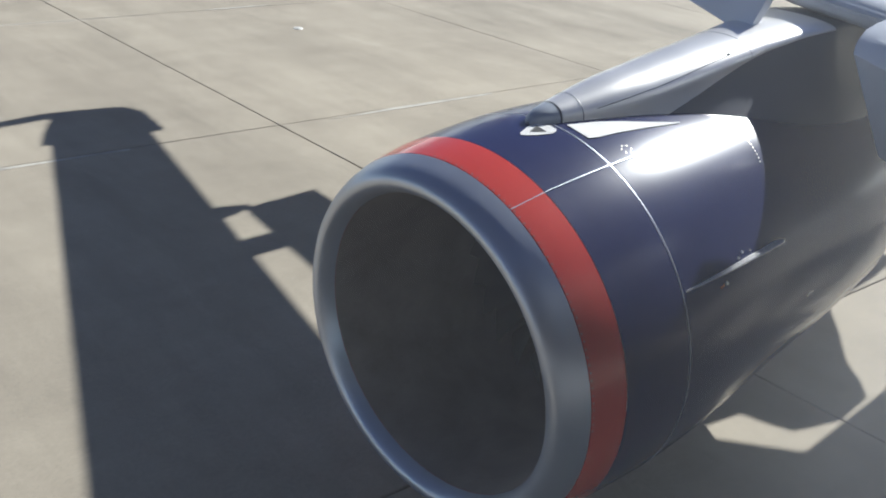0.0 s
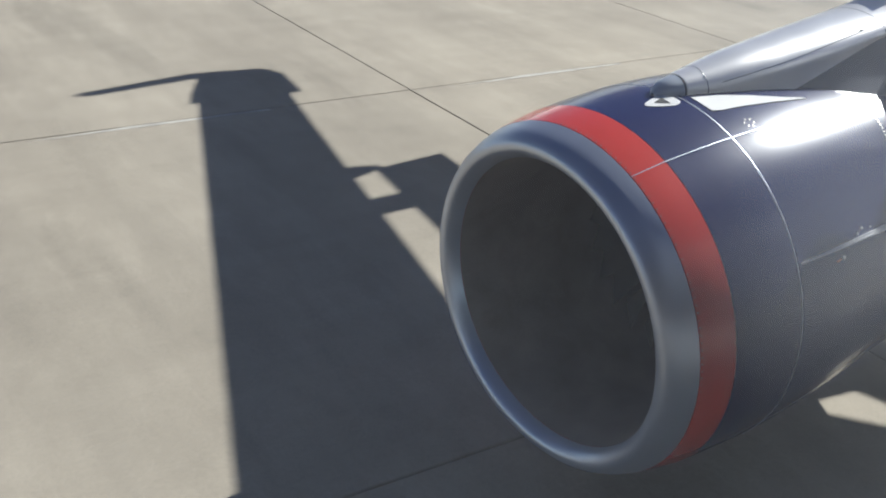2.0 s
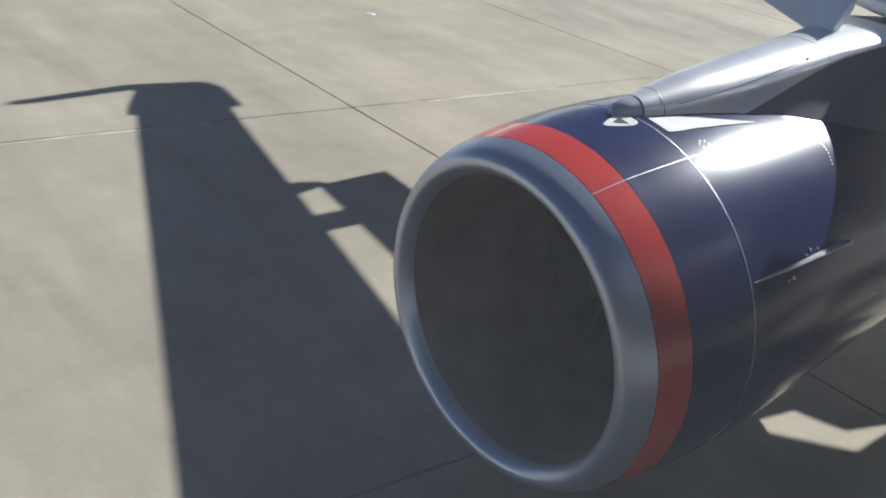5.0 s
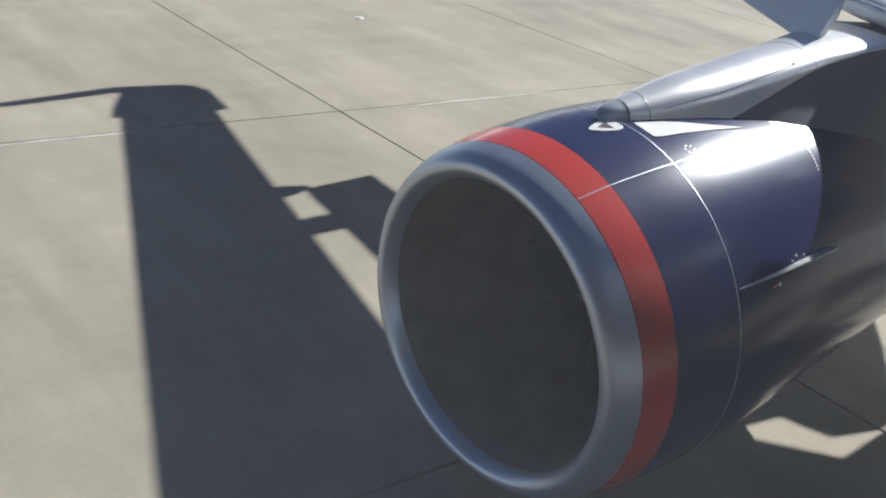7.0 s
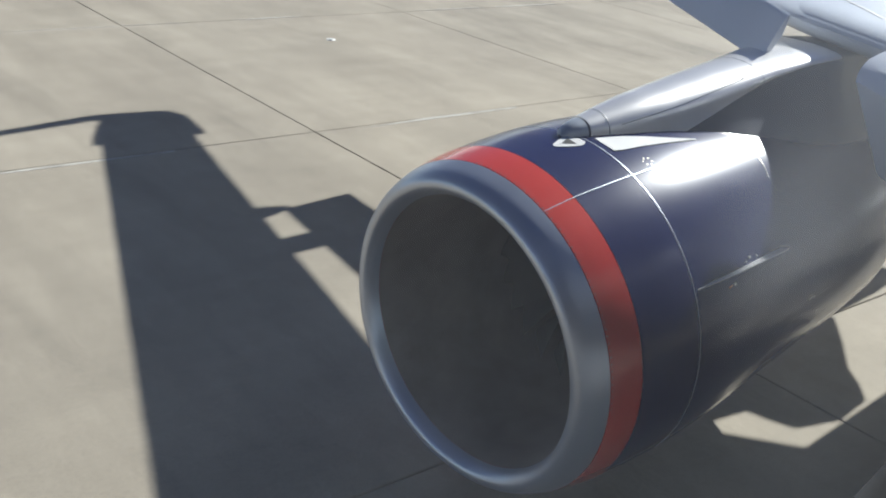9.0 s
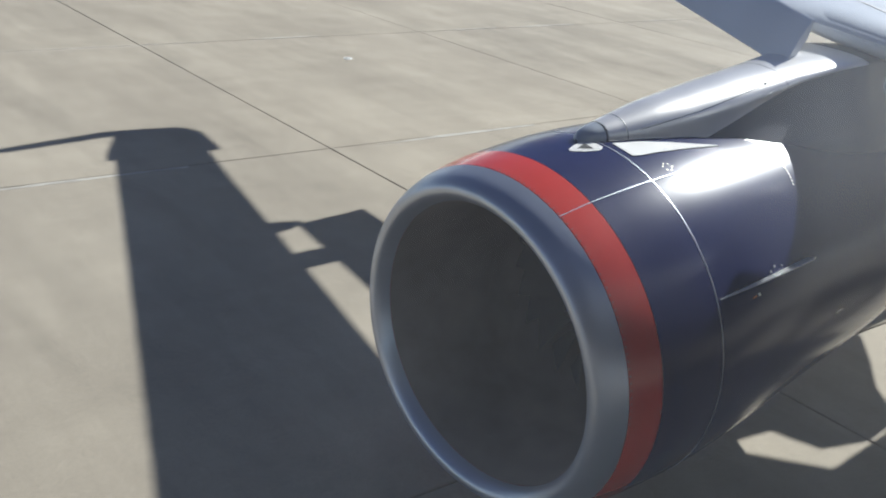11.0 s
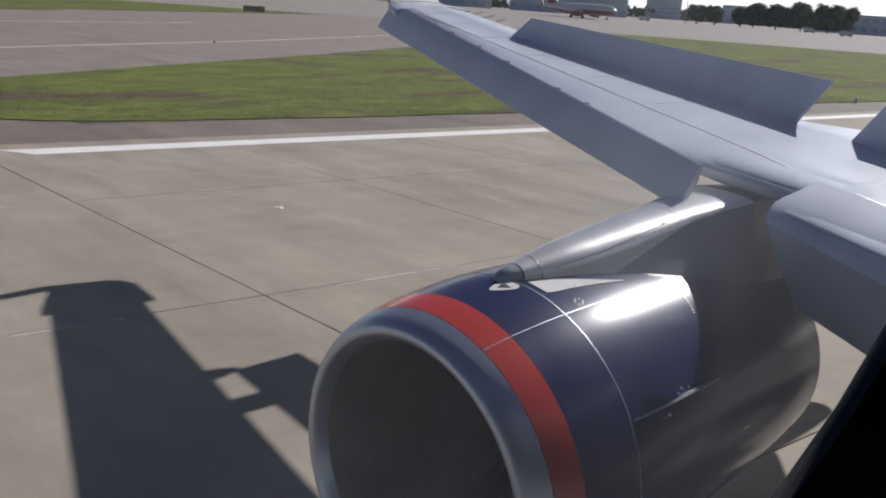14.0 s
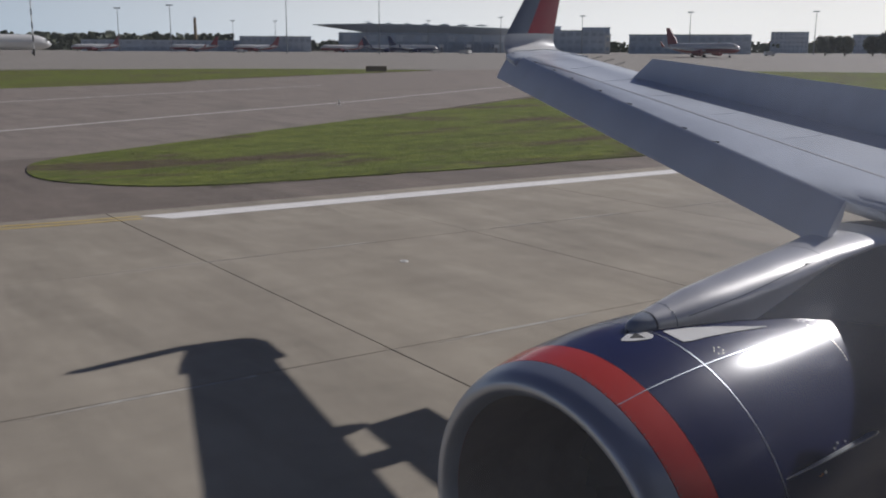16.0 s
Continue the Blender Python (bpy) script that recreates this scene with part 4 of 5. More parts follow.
for k in range(6):
    u, d = 1.15 + 0.035 * math.cos(k * 1.05 + 0.3), 111.6 + 1.5 * math.sin(k * 1.05 + 0.3)
    part("rivet", flat_mark([(u, d), (u + 0.007, d - 0.04), (u + 0.007, d + 0.3), (u, d + 0.32)], 0.003), SILVER, engine)
for k in range(14):
    u = 2.24 - 0.012 * (k - 7) ** 2 / 10
    part("rivet", flat_mark([(u, 112 + 1.3 * k), (u + 0.012, 112 + 1.3 * k), (u + 0.012, 112.5 + 1.3 * k), (u, 112.5 + 1.3 * k)], 0.004), SILVER, engine)


for k in range(46):
    d = 84 + 2.1 * k
    part("rivet", flat_mark([(0.196, d), (0.203, d - 0.03), (0.203, d + 0.36), (0.196, d + 0.38)], 0.003), PYLON_GREY, engine)


def triangle_bm():
    bm = bmesh.new()
    pts = [(0.752, 93.2), (0.843, 91.7), (0.829, 95.9)]
    hi = [bm.verts.new(np_(u, smooth_r(u) + 0.0065, d)) for u, d in pts]
    lo = [bm.verts.new(np_(u, smooth_r(u) + 0.0042, d)) for u, d in pts]
    bm.faces.new(hi)
    bm.faces.new(lo[::-1])
    for i in range(3):
        j = (i + 1) % 3
        bm.faces.new((lo[i], lo[j], hi[j], hi[i]))
    return bm


part("marker_triangle", triangle_bm(), BLACK, engine, "dark triangle")


def strake_bm():
    """A thin fin that stands out from the cowl."""
    rings = []
    for u, h in ((0.97, 0.0), (1.1, 0.02), (1.35, 0.05), (1.65, 0.075), (1.92, 0.085), (1.99, 0.06)):
        d = 153.2
        r = smooth_r(u)
        rings.append([np_(u, r - 0.02, d - 0.4), np_(u, r + h, d - 0.15), np_(u, r + h, d + 0.15), np_(u, r - 0.02, d + 0.4)])
    return loft(rings)


part("strake", strake_bm(), SILVER, engine, "thin fin on the cowl", smooth=False)


# ---------------------------------------------------------------- far apron, terminal and parked aircraft
def far(az, dist):
    """A place at that bearing from the window (degrees from square out, towards the tail) and distance."""
    return Vector((dist * math.sin(radians(az)), dist * math.cos(radians(az)), 0))


def apron_z(dist):
    """The apron lies a little higher than the runway."""
    return 2.6 * max(0.0, min(1.0, (dist - 235.0) / 190.0))


bm = bmesh.new()
rings = []
for d in (235, 300, 360, 425, 700, 1200, 4400):
    rings.append([bm.verts.new((*far(a, d)[:2], apron_z(d) - 0.03 * (d < 236))) for a in range(-30, 116, 5)])
for a, b in zip(rings, rings[1:]):
    for i in range(len(a) - 1):
        bm.faces.new((a[i], a[i + 1], b[i + 1], b[i]))
apron = link_mesh("apron", bm, CONCRETE_OLD, smooth=False)
tagged(apron, "pale concrete apron stretching to the terminal", "apron", kind="structure")

# far walls and roofs: distance haze is mixed into these pale bluish colours
HAZED_GLASS = shader("hazed_facade_glass", (0.52, 0.59, 0.67), 0.3, vary=0.15, scale=0.1)
HAZED_ROOF = shader("hazed_metal_roof", (0.52, 0.57, 0.63), 0.5, vary=0.08, scale=0.1)
HAZED_FACADE = shader("hazed_pale_panels", (0.74, 0.78, 0.82), 0.6, vary=0.08, scale=0.1)
HAZED_FACADE_DARK = shader("hazed_grey_panels", (0.63, 0.69, 0.76), 0.6, vary=0.08, scale=0.1)
MAST = shader("galvanised_mast", (0.30, 0.31, 0.33), 0.5, metal=0.5, vary=0.05)
RED_TAIL = shader("airline_red", (0.30, 0.085, 0.095), 0.4, vary=0.05)
NAVY_FAR = shader("airline_navy", (0.03, 0.04, 0.12), 0.4, vary=0.05)
LEAF = shader("tree_leaves", (0.19, 0.21, 0.14), 0.9, vary=0.25, scale=0.4, fine=3.0)
BARK = shader("tree_bark", (0.12, 0.09, 0.06), 0.9, vary=0.2)
SIGN_BROWN = shader("sign_housing", (0.27, 0.20, 0.12), 0.7, vary=0.1)
LAMP_WHITE = shader("fixture_white", (0.75, 0.74, 0.70), 0.5, vary=0.05)


def place(ob, az, dist, turn=0.0, lift=None):
    p = far(az, dist)
    ob.matrix_basis = pose(p.x, p.y, apron_z(dist) if lift is None else lift, 0, 0, -az + turn)
    return ob


# ---- parked airliners: nose along local +x
def make_jet(belly, tail, label, length=37.0, dia=4.0):
    jet = empty("parked_airliner")
    tagged(jet, label, "airplane", group="parked airliners")
    r = dia / 2
    zc_ = r + 1.6
    prof = [(-0.5, 0.10, 0.55), (-0.46, 0.28, 0.45), (-0.38, 0.62, 0.25), (-0.28, 0.92, 0.06), (-0.2, 1.0, 0), (0.36, 1.0, 0), (0.42, 0.9, -0.04), (0.46, 0.7, -0.12), (0.485, 0.42, -0.22), (0.5, 0.06, -0.32)]

    def half(a0, a1, n=10, grow=0.0):
        rows = []
        for f, k, up in prof:
            rows.append([(f * length, (r * k + grow) * math.cos(radians(a0 + (a1 - a0) * i / n)), zc_ + up * r + (r * k + grow) * math.sin(radians(a0 + (a1 - a0) * i / n))) for i in range(n + 1)])
        return loft(rows, closed_ring=False, cap=False)

    part("fuselage", half(-180, 180, 24), WHITE_PAINT, jet)
    part("belly", half(-172, -8, 12, 0.03), belly, jet, "coloured lower hull")

    def fin(pts, half_t, axis="y"):
        bm_ = bmesh.new()
        lo, hi = [], []
        for x, s, z in pts:
            if axis == "y":
                lo.append(bm_.verts.new((x, s - half_t, z)))
                hi.append(bm_.verts.new((x, s + half_t, z)))
            else:
                lo.append(bm_.verts.new((x, s, z - half_t)))
                hi.append(bm_.verts.new((x, s, z + half_t)))
        bm_.faces.new(lo[::-1])
        bm_.faces.new(hi)
        for i in range(len(pts)):
            j = (i + 1) % len(pts)
            bm_.faces.new((lo[i], lo[j], hi[j], hi[i]))
        return bm_

    L = length
    part("tail_fin", fin([(-0.33 * L, 0, zc_ + r * 0.9), (-0.46 * L, 0, zc_ + r + 0.165 * L), (-0.51 * L, 0, zc_ + r + 0.165 * L), (-0.475 * L, 0, zc_ + r * 0.7)], 0.18), tail, jet, "coloured tail fin", smooth=False)
    for s in (-1, 1):
        part("wing", fin([(0.10 * L, s * r * 0.8, zc_ - 0.5 * r), (-0.10 * L, s * 0.46 * L, zc_ + 0.15 * r), (-0.145 * L, s * 0.46 * L, zc_ + 0.15 * r), (-0.09 * L, s * r * 0.8, zc_ - 0.5 * r)], 0.22, "z"), GREY_PAINT, jet, smooth=False)
        part("winglet", fin([(-0.10 * L, s * 0.46 * L, zc_ + 0.15 * r), (-0.15 * L, s * 0.47 * L, zc_ + 0.15 * r + 2.2), (-0.165 * L, s * 0.47 * L, zc_ + 0.15 * r + 2.2), (-0.145 * L, s * 0.46 * L, zc_ + 0.15 * r)], 0.08), tail, jet, smooth=False)
        part("stabiliser", fin([(-0.40 * L, s * 0.4, zc_ + 0.5 * r), (-0.47 * L, s * 0.165 * L, zc_ + 0.7 * r), (-0.495 * L, s * 0.165 * L, zc_ + 0.7 * r), (-0.47 * L, s * 0.3, zc_ + 0.5 * r)], 0.12, "z"), GREY_PAINT, jet, smooth=False)
        ring = []
        for f, k in ((0.0, 0.8), (0.04, 1.0), (0.5, 1.0), (0.9, 0.75), (1.0, 0.6)):
            ring.append([(0.135 * L - f * 0.115 * L, s * 0.155 * L + 0.3 * dia * k * math.cos(2 * math.pi * i / 14), zc_ - 0.95 * r + 0.3 * dia * k * math.sin(2 * math.pi * i / 14)) for i in range(14)])
        part("engine", loft(ring), belly, jet)
        bm_ = bmesh.new()
        bmesh.ops.create_cone(bm_, cap_ends=True, segments=14, radius1=0.55, radius2=0.55, depth=0.9, matrix=Matrix.Translation((-0.04 * L, s * 3.6, 0.55)) @ Matrix.Rotation(math.pi / 2, 4, "X"))
        wheel = part("main_wheel", bm_, DARK, jet)
        part("leg", box_bm(-0.04 * L - 0.15, -0.04 * L + 0.15, s * 3.6 - 0.15, s * 3.6 + 0.15, 0.9, zc_ - r * 0.5), MAST, jet)
    bm_ = bmesh.new()
    bmesh.ops.create_cone(bm_, cap_ends=True, segments=14, radius1=0.4, radius2=0.4, depth=0.7, matrix=Matrix.Translation((0.38 * L, 0, 0.4)) @ Matrix.Rotation(math.pi / 2, 4, "X"))
    part("nose_wheel", bm_, DARK, jet)
    part("leg", box_bm(0.38 * L - 0.12, 0.38 * L + 0.12, -0.12, 0.12, 0.6, zc_ - r * 0.8), MAST, jet)
    part("cockpit_window", fin([(0.452 * L, 0, zc_ + 0.32 * r), (0.466 * L, 0, zc_ + 0.18 * r), (0.478 * L, 0, zc_ + 0.16 * r), (0.462 * L, 0, zc_ + 0.42 * r)], r * 0.62), DARK, jet, "dark cockpit windows", smooth=False)
    return jet


jet_red = make_jet(RED_TAIL, RED_TAIL, "white and red airliner parked at the terminal")
place(jet_red, 50.3, 400, -40)
for az, d, turn in ((15.7, 790, 196), (21.0, 770, 190), (24.5, 760, 200), (29.5, 740, 205)):
    p = far(az, d)
    copy_thing(jet_red, pose(p.x, p.y, apron_z(d), 0, 0, -az + turn))
jet_blue = make_jet(NAVY_FAR, NAVY_FAR, "white airliner with navy belly and tail parked on the apron")
place(jet_blue, 33.6, 700, -14)
p = far(32.0, 720)
copy_thing(jet_blue, pose(p.x, p.y, apron_z(720), 0, 0, -32.0 - 20))
jet_wide = make_jet(WHITE_PAINT, NAVY_FAR, "large white wide-body airliner taxiing on the apron", 60.0, 6.0)
place(jet_wide, 9.3, 410, 8)


# ---- terminal
def make_terminal():
    t = empty("terminal")
    tagged(t, "long dark glass terminal with an overhanging grey roof", "building")
    W = 178.0
    part("wall", box_bm(-W / 2 + 22, W / 2, 0, 60, 0, 17.5), HAZED_GLASS, t, smooth=False)
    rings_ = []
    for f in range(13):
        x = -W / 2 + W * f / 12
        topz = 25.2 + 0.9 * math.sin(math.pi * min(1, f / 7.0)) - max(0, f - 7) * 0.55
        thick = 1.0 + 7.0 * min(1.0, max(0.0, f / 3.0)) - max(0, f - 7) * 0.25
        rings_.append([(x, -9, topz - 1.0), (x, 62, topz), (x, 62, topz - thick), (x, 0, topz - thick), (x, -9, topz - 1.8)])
    part("roof", loft(rings_), HAZED_ROOF, t, "grey overhanging roof", smooth=False)
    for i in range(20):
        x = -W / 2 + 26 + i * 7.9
        part("window", box_bm(x, x + 6.6, -0.35, 0.0, 9.5, 15.5), HAZED_FACADE_DARK if i % 3 else HAZED_FACADE, t, smooth=False)
        part("mullion", box_bm(x + 7.0, x + 7.5, -0.8, 0.0, 0, 17.4), HAZED_FACADE, t, smooth=False)
    for i in range(13):                                   # slanting white struts under the eaves
        x = -6 + i * 6.6
        lean = 2.6 if i % 2 else -2.6
        part("strut", loft([[(x + d + k * lean, -0.9 + e, 11.5 + 5.2 * (k + 1) / 2) for d, e in ((-0.22, -0.2), (0.22, -0.2), (0.22, 0.2), (-0.22, 0.2))] for k in (-1, 1)]), LAMP_WHITE, t, smooth=False)
    for i in range(7):                                    # low skylight ridges
        x = -W / 2 + 50 + i * 17
        part("skylight", loft([[(x - 5, y, 24.6), (x, y, 26.9 - i * 0.3), (x + 5, y, 24.4)] for y in (4, 40)]), HAZED_ROOF, t, smooth=False)
    for i in range(6):
        x = -W / 2 + 40 + i * 24
        part("jet_bridge", box_bm(x, x + 4, -34, 0, 4.2, 7.2), HAZED_FACADE, t, smooth=False)
        part("bridge_leg", box_bm(x + 1.2, x + 2.8, -31, -29.5, 0, 4.2), MAST, t, smooth=False)
    return t


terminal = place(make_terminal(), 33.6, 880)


def make_block(name, w, h, depth, mat, label, rows, cols, parapet=0.6):
    """A plain block with its storeys of windows and a parapet."""
    b_ = empty(name)
    tagged(b_, label, "building")
    part("wall", box_bm(-w / 2, w / 2, 0, depth, 0, h), mat, b_, smooth=False)
    part("roof", box_bm(-w / 2 - 0.5, w / 2 + 0.5, -0.5, depth, h, h + parapet), HAZED_ROOF, b_, smooth=False)
    for r_ in range(rows):
        for c_ in range(cols):
            x0 = -w / 2 + w * (c_ + 0.2) / cols
            z0 = h * (r_ + 0.35) / rows
            part("window", box_bm(x0, x0 + w * 0.6 / cols, -0.2, 0.0, z0, z0 + h * 0.4 / rows), HAZED_GLASS, b_, smooth=False)
    return b_


place(make_block("pier_building", 60, 17, 40, HAZED_FACADE_DARK, "grey terminal pier with rows of windows", 3, 10), 42.6, 760)
place(make_block("pier_building", 30, 21, 30, HAZED_FACADE, "pale grey terminal block with rows of windows", 3, 6), 41.2, 800)
place(make_block("pier_building", 22, 20, 30, HAZED_FACADE_DARK, "grey square terminal block with windows", 3, 4), 44.3, 790)
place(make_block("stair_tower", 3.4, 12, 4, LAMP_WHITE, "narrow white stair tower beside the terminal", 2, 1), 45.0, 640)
place(make_block("cargo_shed", 90, 14, 40, HAZED_FACADE_DARK, "long low dark grey cargo shed", 2, 14), 49.6, 760)
place(make_block("service_building", 70, 14.5, 30, HAZED_FACADE_DARK, "low grey service building behind the terminal", 2, 12), 25.6, 980)
place(make_block("service_building", 160, 10.5, 30, HAZED_FACADE_DARK, "low grey service building along the apron", 2, 20), 19.5, 1000)
place(make_block("office_block", 52, 30, 40, HAZED_FACADE, "pale distant office block", 5, 9), 55.0, 1500)
place(make_block("office_block", 40, 26, 40, HAZED_FACADE, "pale distant office block", 4, 7), 59.0, 1500)
place(make_block("warehouse", 70, 11.0, 30, HAZED_FACADE, "long pale grey warehouse by the trees", 2, 12), 66.0, 640)
place(make_block("warehouse", 60, 8.5, 30, HAZED_FACADE, "long pale grey warehouse by the trees", 2, 10), 71.5, 640)


# ---- floodlight masts
def make_mast(h):
    m_ = empty("floodlight_mast")
    tagged(m_, "tall grey steel floodlight mast on the apron", "mast", group="floodlight masts")
    bm_ = bmesh.new()
    bmesh.ops.create_cone(bm_, cap_ends=True, segments=10, radius1=0.30, radius2=0.14, depth=h, matrix=Matrix.Translation((0, 0, h / 2)))
    part("pole", bm_, MAST, m_)
    part("lamp_frame", box_bm(-1.9, 1.9, -0.4, 0.4, h - 0.15, h + 0.15), MAST, m_, smooth=False)
    for i in range(5):
        part("lamp", box_bm(-1.85 + i * 0.76, -1.3 + i * 0.76, -0.6, 0.2, h - 0.6, h - 0.15), HAZED_FACADE_DARK, m_, smooth=False)
    return m_


mast = place(make_mast(25.0), 19.74, 540)
for az, d in ((16.93, 590), (23.2, 810), (25.6, 810), (26.24, 455), (30.9, 810), (31.62, 440), (34.5, 770), (38.76, 690), (43.5, 660), (49.6, 600), (56.3, 605)):
    p = far(az, d)
    copy_thing(mast, pose(p.x, p.y, apron_z(d), 0, 0, -az))
near_mast = empty("banded_mast")
tagged(near_mast, "slim mast with dark and white bands at the taxiway", "mast")
for i in range(10):
    bm = bmesh.new()
    bmesh.ops.create_cone(bm, cap_ends=True, segments=10, radius1=0.30 - 0.012 * i, radius2=0.288 - 0.012 * i, depth=2.4, matrix=Matrix.Translation((0, 0, 1.2 + 2.4 * i)))
    part("mast_section", bm, DARK if i % 2 == 0 else LAMP_WHITE, near_mast)
place(near_mast, 12.5, 380)


# ---- trees
def make_tree(seed, h, w):
    rnd = random.Random(seed)
    t = empty("tree")
    tagged(t, "leafy green tree with a broad rounded crown", "tree", group="trees beyond the apron")
    bm_ = bmesh.new()
    bmesh.ops.create_cone(bm_, cap_ends=True, segments=8, radius1=0.35, radius2=0.16, depth=h * 0.5, matrix=Matrix.Translation((0, 0, h * 0.25)))
    for k in range(5):
        a = 2 * math.pi * k / 5 + rnd.random()
        rot = Matrix.Rotation(a, 4, "Z") @ Matrix.Rotation(radians(rnd.uniform(30, 50)), 4, "Y")
        bmesh.ops.create_cone(bm_, cap_ends=True, segments=6, radius1=0.14, radius2=0.05, depth=h * 0.4, matrix=Matrix.Translation((0, 0, h * 0.38)) @ rot @ Matrix.Translation((0, 0, h * 0.2)))
    part("trunk", bm_, BARK, t)
    lobes = [(Vector((rnd.uniform(-1, 1) * w * 0.3, rnd.uniform(-1, 1) * w * 0.3, h * rnd.uniform(0.38, 0.80))), rnd.uniform(0.24, 0.36) * w) for _ in range(13)]
    verts, faces = [], []
    for c, r in lobes:
        b0 = len(verts)                                  # a lumpy core of dense foliage
        for i in range(6):
            for j in range(9):
                th, ph = math.pi * (i + 0.5) / 6, 2 * math.pi * j / 9
                d = Vector((math.sin(th) * math.cos(ph), math.sin(th) * math.sin(ph), math.cos(th)))
                verts.append(tuple(c + d * r * rnd.uniform(0.72, 0.9)))
        for i in range(5):
            for j in range(9):
                k = (j + 1) % 9
                faces.append((b0 + 9 * i + j, b0 + 9 * i + 9 + j, b0 + 9 * i + 9 + k, b0 + 9 * i + k))
        for _ in range(170):
            d = Vector((rnd.gauss(0, 1), rnd.gauss(0, 1), rnd.gauss(0, 1))).normalized()
            q = c + d * r * rnd.uniform(0.8, 1.06)
            if q.z < h * 0.1:
                continue
            s = rnd.uniform(0.3, 0.65)
            tilt = (d + 0.5 * Vector((rnd.gauss(0, 1), rnd.gauss(0, 1), rnd.gauss(0, 1)))).normalized()
            u = tilt.orthogonal().normalized() * s
            v = u.cross(tilt).normalized() * s * 0.8
            b0 = len(verts)
            verts += [tuple(q - u), tuple(q + v), tuple(q + u), tuple(q - v)]
            faces.append((b0, b0 + 1, b0 + 2, b0 + 3))
    me = bpy.data.meshes.new("crown")
    me.from_pydata(verts, [], faces)
    me.materials.append(LEAF)
    cr = new("crown", me)
    cr.parent = t
    return t


trees = [make_tree(11, 10.5, 11.0), make_tree(12, 12.0, 13.0), make_tree(13, 8.8, 9.0)]
spots = [(56.9, 500, 2), (57.9, 500, 2), (59.3, 510, 2), (60.0, 500, 0), (61.2, 500, 0), (62.5, 495, 1), (63.9, 500, 1), (64.6, 505, 1), (47.5, 900, 0), (52.6, 900, 2)]
used = set()
for az, d, k in spots:
    p = far(az, d)
    m4 = pose(p.x, p.y, apron_z(d), 0, 0, az * 37)
    if k in used:
        copy_thing(trees[k], m4)
    else:
        trees[k].matrix_basis = m4
        used.add(k)

# a far belt of trees along the horizon
rnd = random.Random(5)
verts, faces = [], []
for i in range(1500):
    az = rnd.uniform(4, 30) if i % 3 else rnd.uniform(44, 75)
    d = rnd.uniform(1500, 1620)
    base = far(az, d)
    top = (24 if az < 23 else 15) + 7 * noise.noise(Vector((az * 1.3, 0, 0))) + 4 * noise.noise(Vector((az * 5.1, 3, 0)))
    for _ in range(7):
        c = base + Vector((rnd.uniform(-6, 6), rnd.uniform(-6, 6), 2.0 + rnd.uniform(0.0, 1.0) ** 1.4 * top))
        s = rnd.uniform(2.2, 4.2)
        tilt = (-base.normalized() + Vector((rnd.gauss(0, 0.35), rnd.gauss(0, 0.35), 0.5 + rnd.gauss(0, 0.3)))).normalized()
        u = tilt.orthogonal().normalized() * s
        v = u.cross(tilt).normalized() * s
        b0 = len(verts)
        verts += [tuple(c - u), tuple(c + v), tuple(c + u), tuple(c - v)]
        faces.append((b0, b0 + 1, b0 + 2, b0 + 3))
me = bpy.data.meshes.new("far_trees")
me.from_pydata(verts, [], faces)
me.materials.append(LEAF)
tagged(new("far_trees", me), "distant belt of trees along the horizon", "trees", kind="stuff")


# ---- a brick stack beyond the apron
stack = empty("chimney")
tagged(stack, "tall slim brick chimney beyond the apron", "chimney")
part("shaft", loft([[(r * math.cos(2 * math.pi * k / 16), r * math.sin(2 * math.pi * k / 16), z) for k in range(16)] for r, z in ((2.2, 0), (1.9, 20), (1.6, 40))]), SIGN_BROWN, stack)
part("rim", loft([[(r * math.cos(2 * math.pi * k / 16), r * math.sin(2 * math.pi * k / 16), z) for k in range(16)] for r, z in ((1.6, 40.02), (1.9, 40.3), (1.9, 41.2), (1.5, 41.4))]), HAZED_FACADE_DARK, stack)
place(stack, 21.1, 1250)


# ---- edge lights, sign, small vehicles
def make_edge_light():
    e_ = empty("edge_light")
    tagged(e_, "small white edge light on a short post", "light", group="edge lights")
    bm_ = bmesh.new()
    bmesh.ops.create_cone(bm_, cap_ends=True, segments=16, radius1=0.16, radius2=0.15, depth=0.03, matrix=Matrix.Translation((0, 0, 0.015)))
    part("base", bm_, LAMP_WHITE, e_)
    bm_ = bmesh.new()
    bmesh.ops.create_cone(bm_, cap_ends=True, segments=12, radius1=0.045, radius2=0.04, depth=0.2, matrix=Matrix.Translation((0, 0, 0.12)))
    part("post", bm_, MAST, e_)
    part("head", loft([[(r * math.cos(2 * math.pi * k / 16), r * math.sin(2 * math.pi * k / 16), z) for k in range(16)] for r, z in ((0.06, 0.2), (0.1, 0.24), (0.1, 0.32), (0.075, 0.38), (0.02, 0.40))]), LAMP_WHITE, e_)
    return e_


light_a = make_edge_light()
light_a.matrix_basis = pose(3.2, 30.4, -0.012)
for x, y in ((3.0, 48.0), (39.8, 71.3), (62.0, 27.5)):
    copy_thing(light_a, pose(x, y, 0.03 if y < 31 and x > 8 else -0.006))

inset = empty("inset_light")
tagged(inset, "flat white inset light in the concrete slab", "light")
bm = bmesh.new()
bmesh.ops.create_cone(bm, cap_ends=True, segments=20, radius1=0.10, radius2=0.09, depth=0.012, matrix=Matrix.Translation((0, 0, 0.006)))
part("ring", bm, LAMP_WHITE, inset)
part("lens", box_bm(-0.03, 0.03, -0.05, 0.05, 0.01, 0.02, 0.003), LAMP_WHITE, inset)
inset.matrix_basis = pose(11.0, 17.0, 0.0)

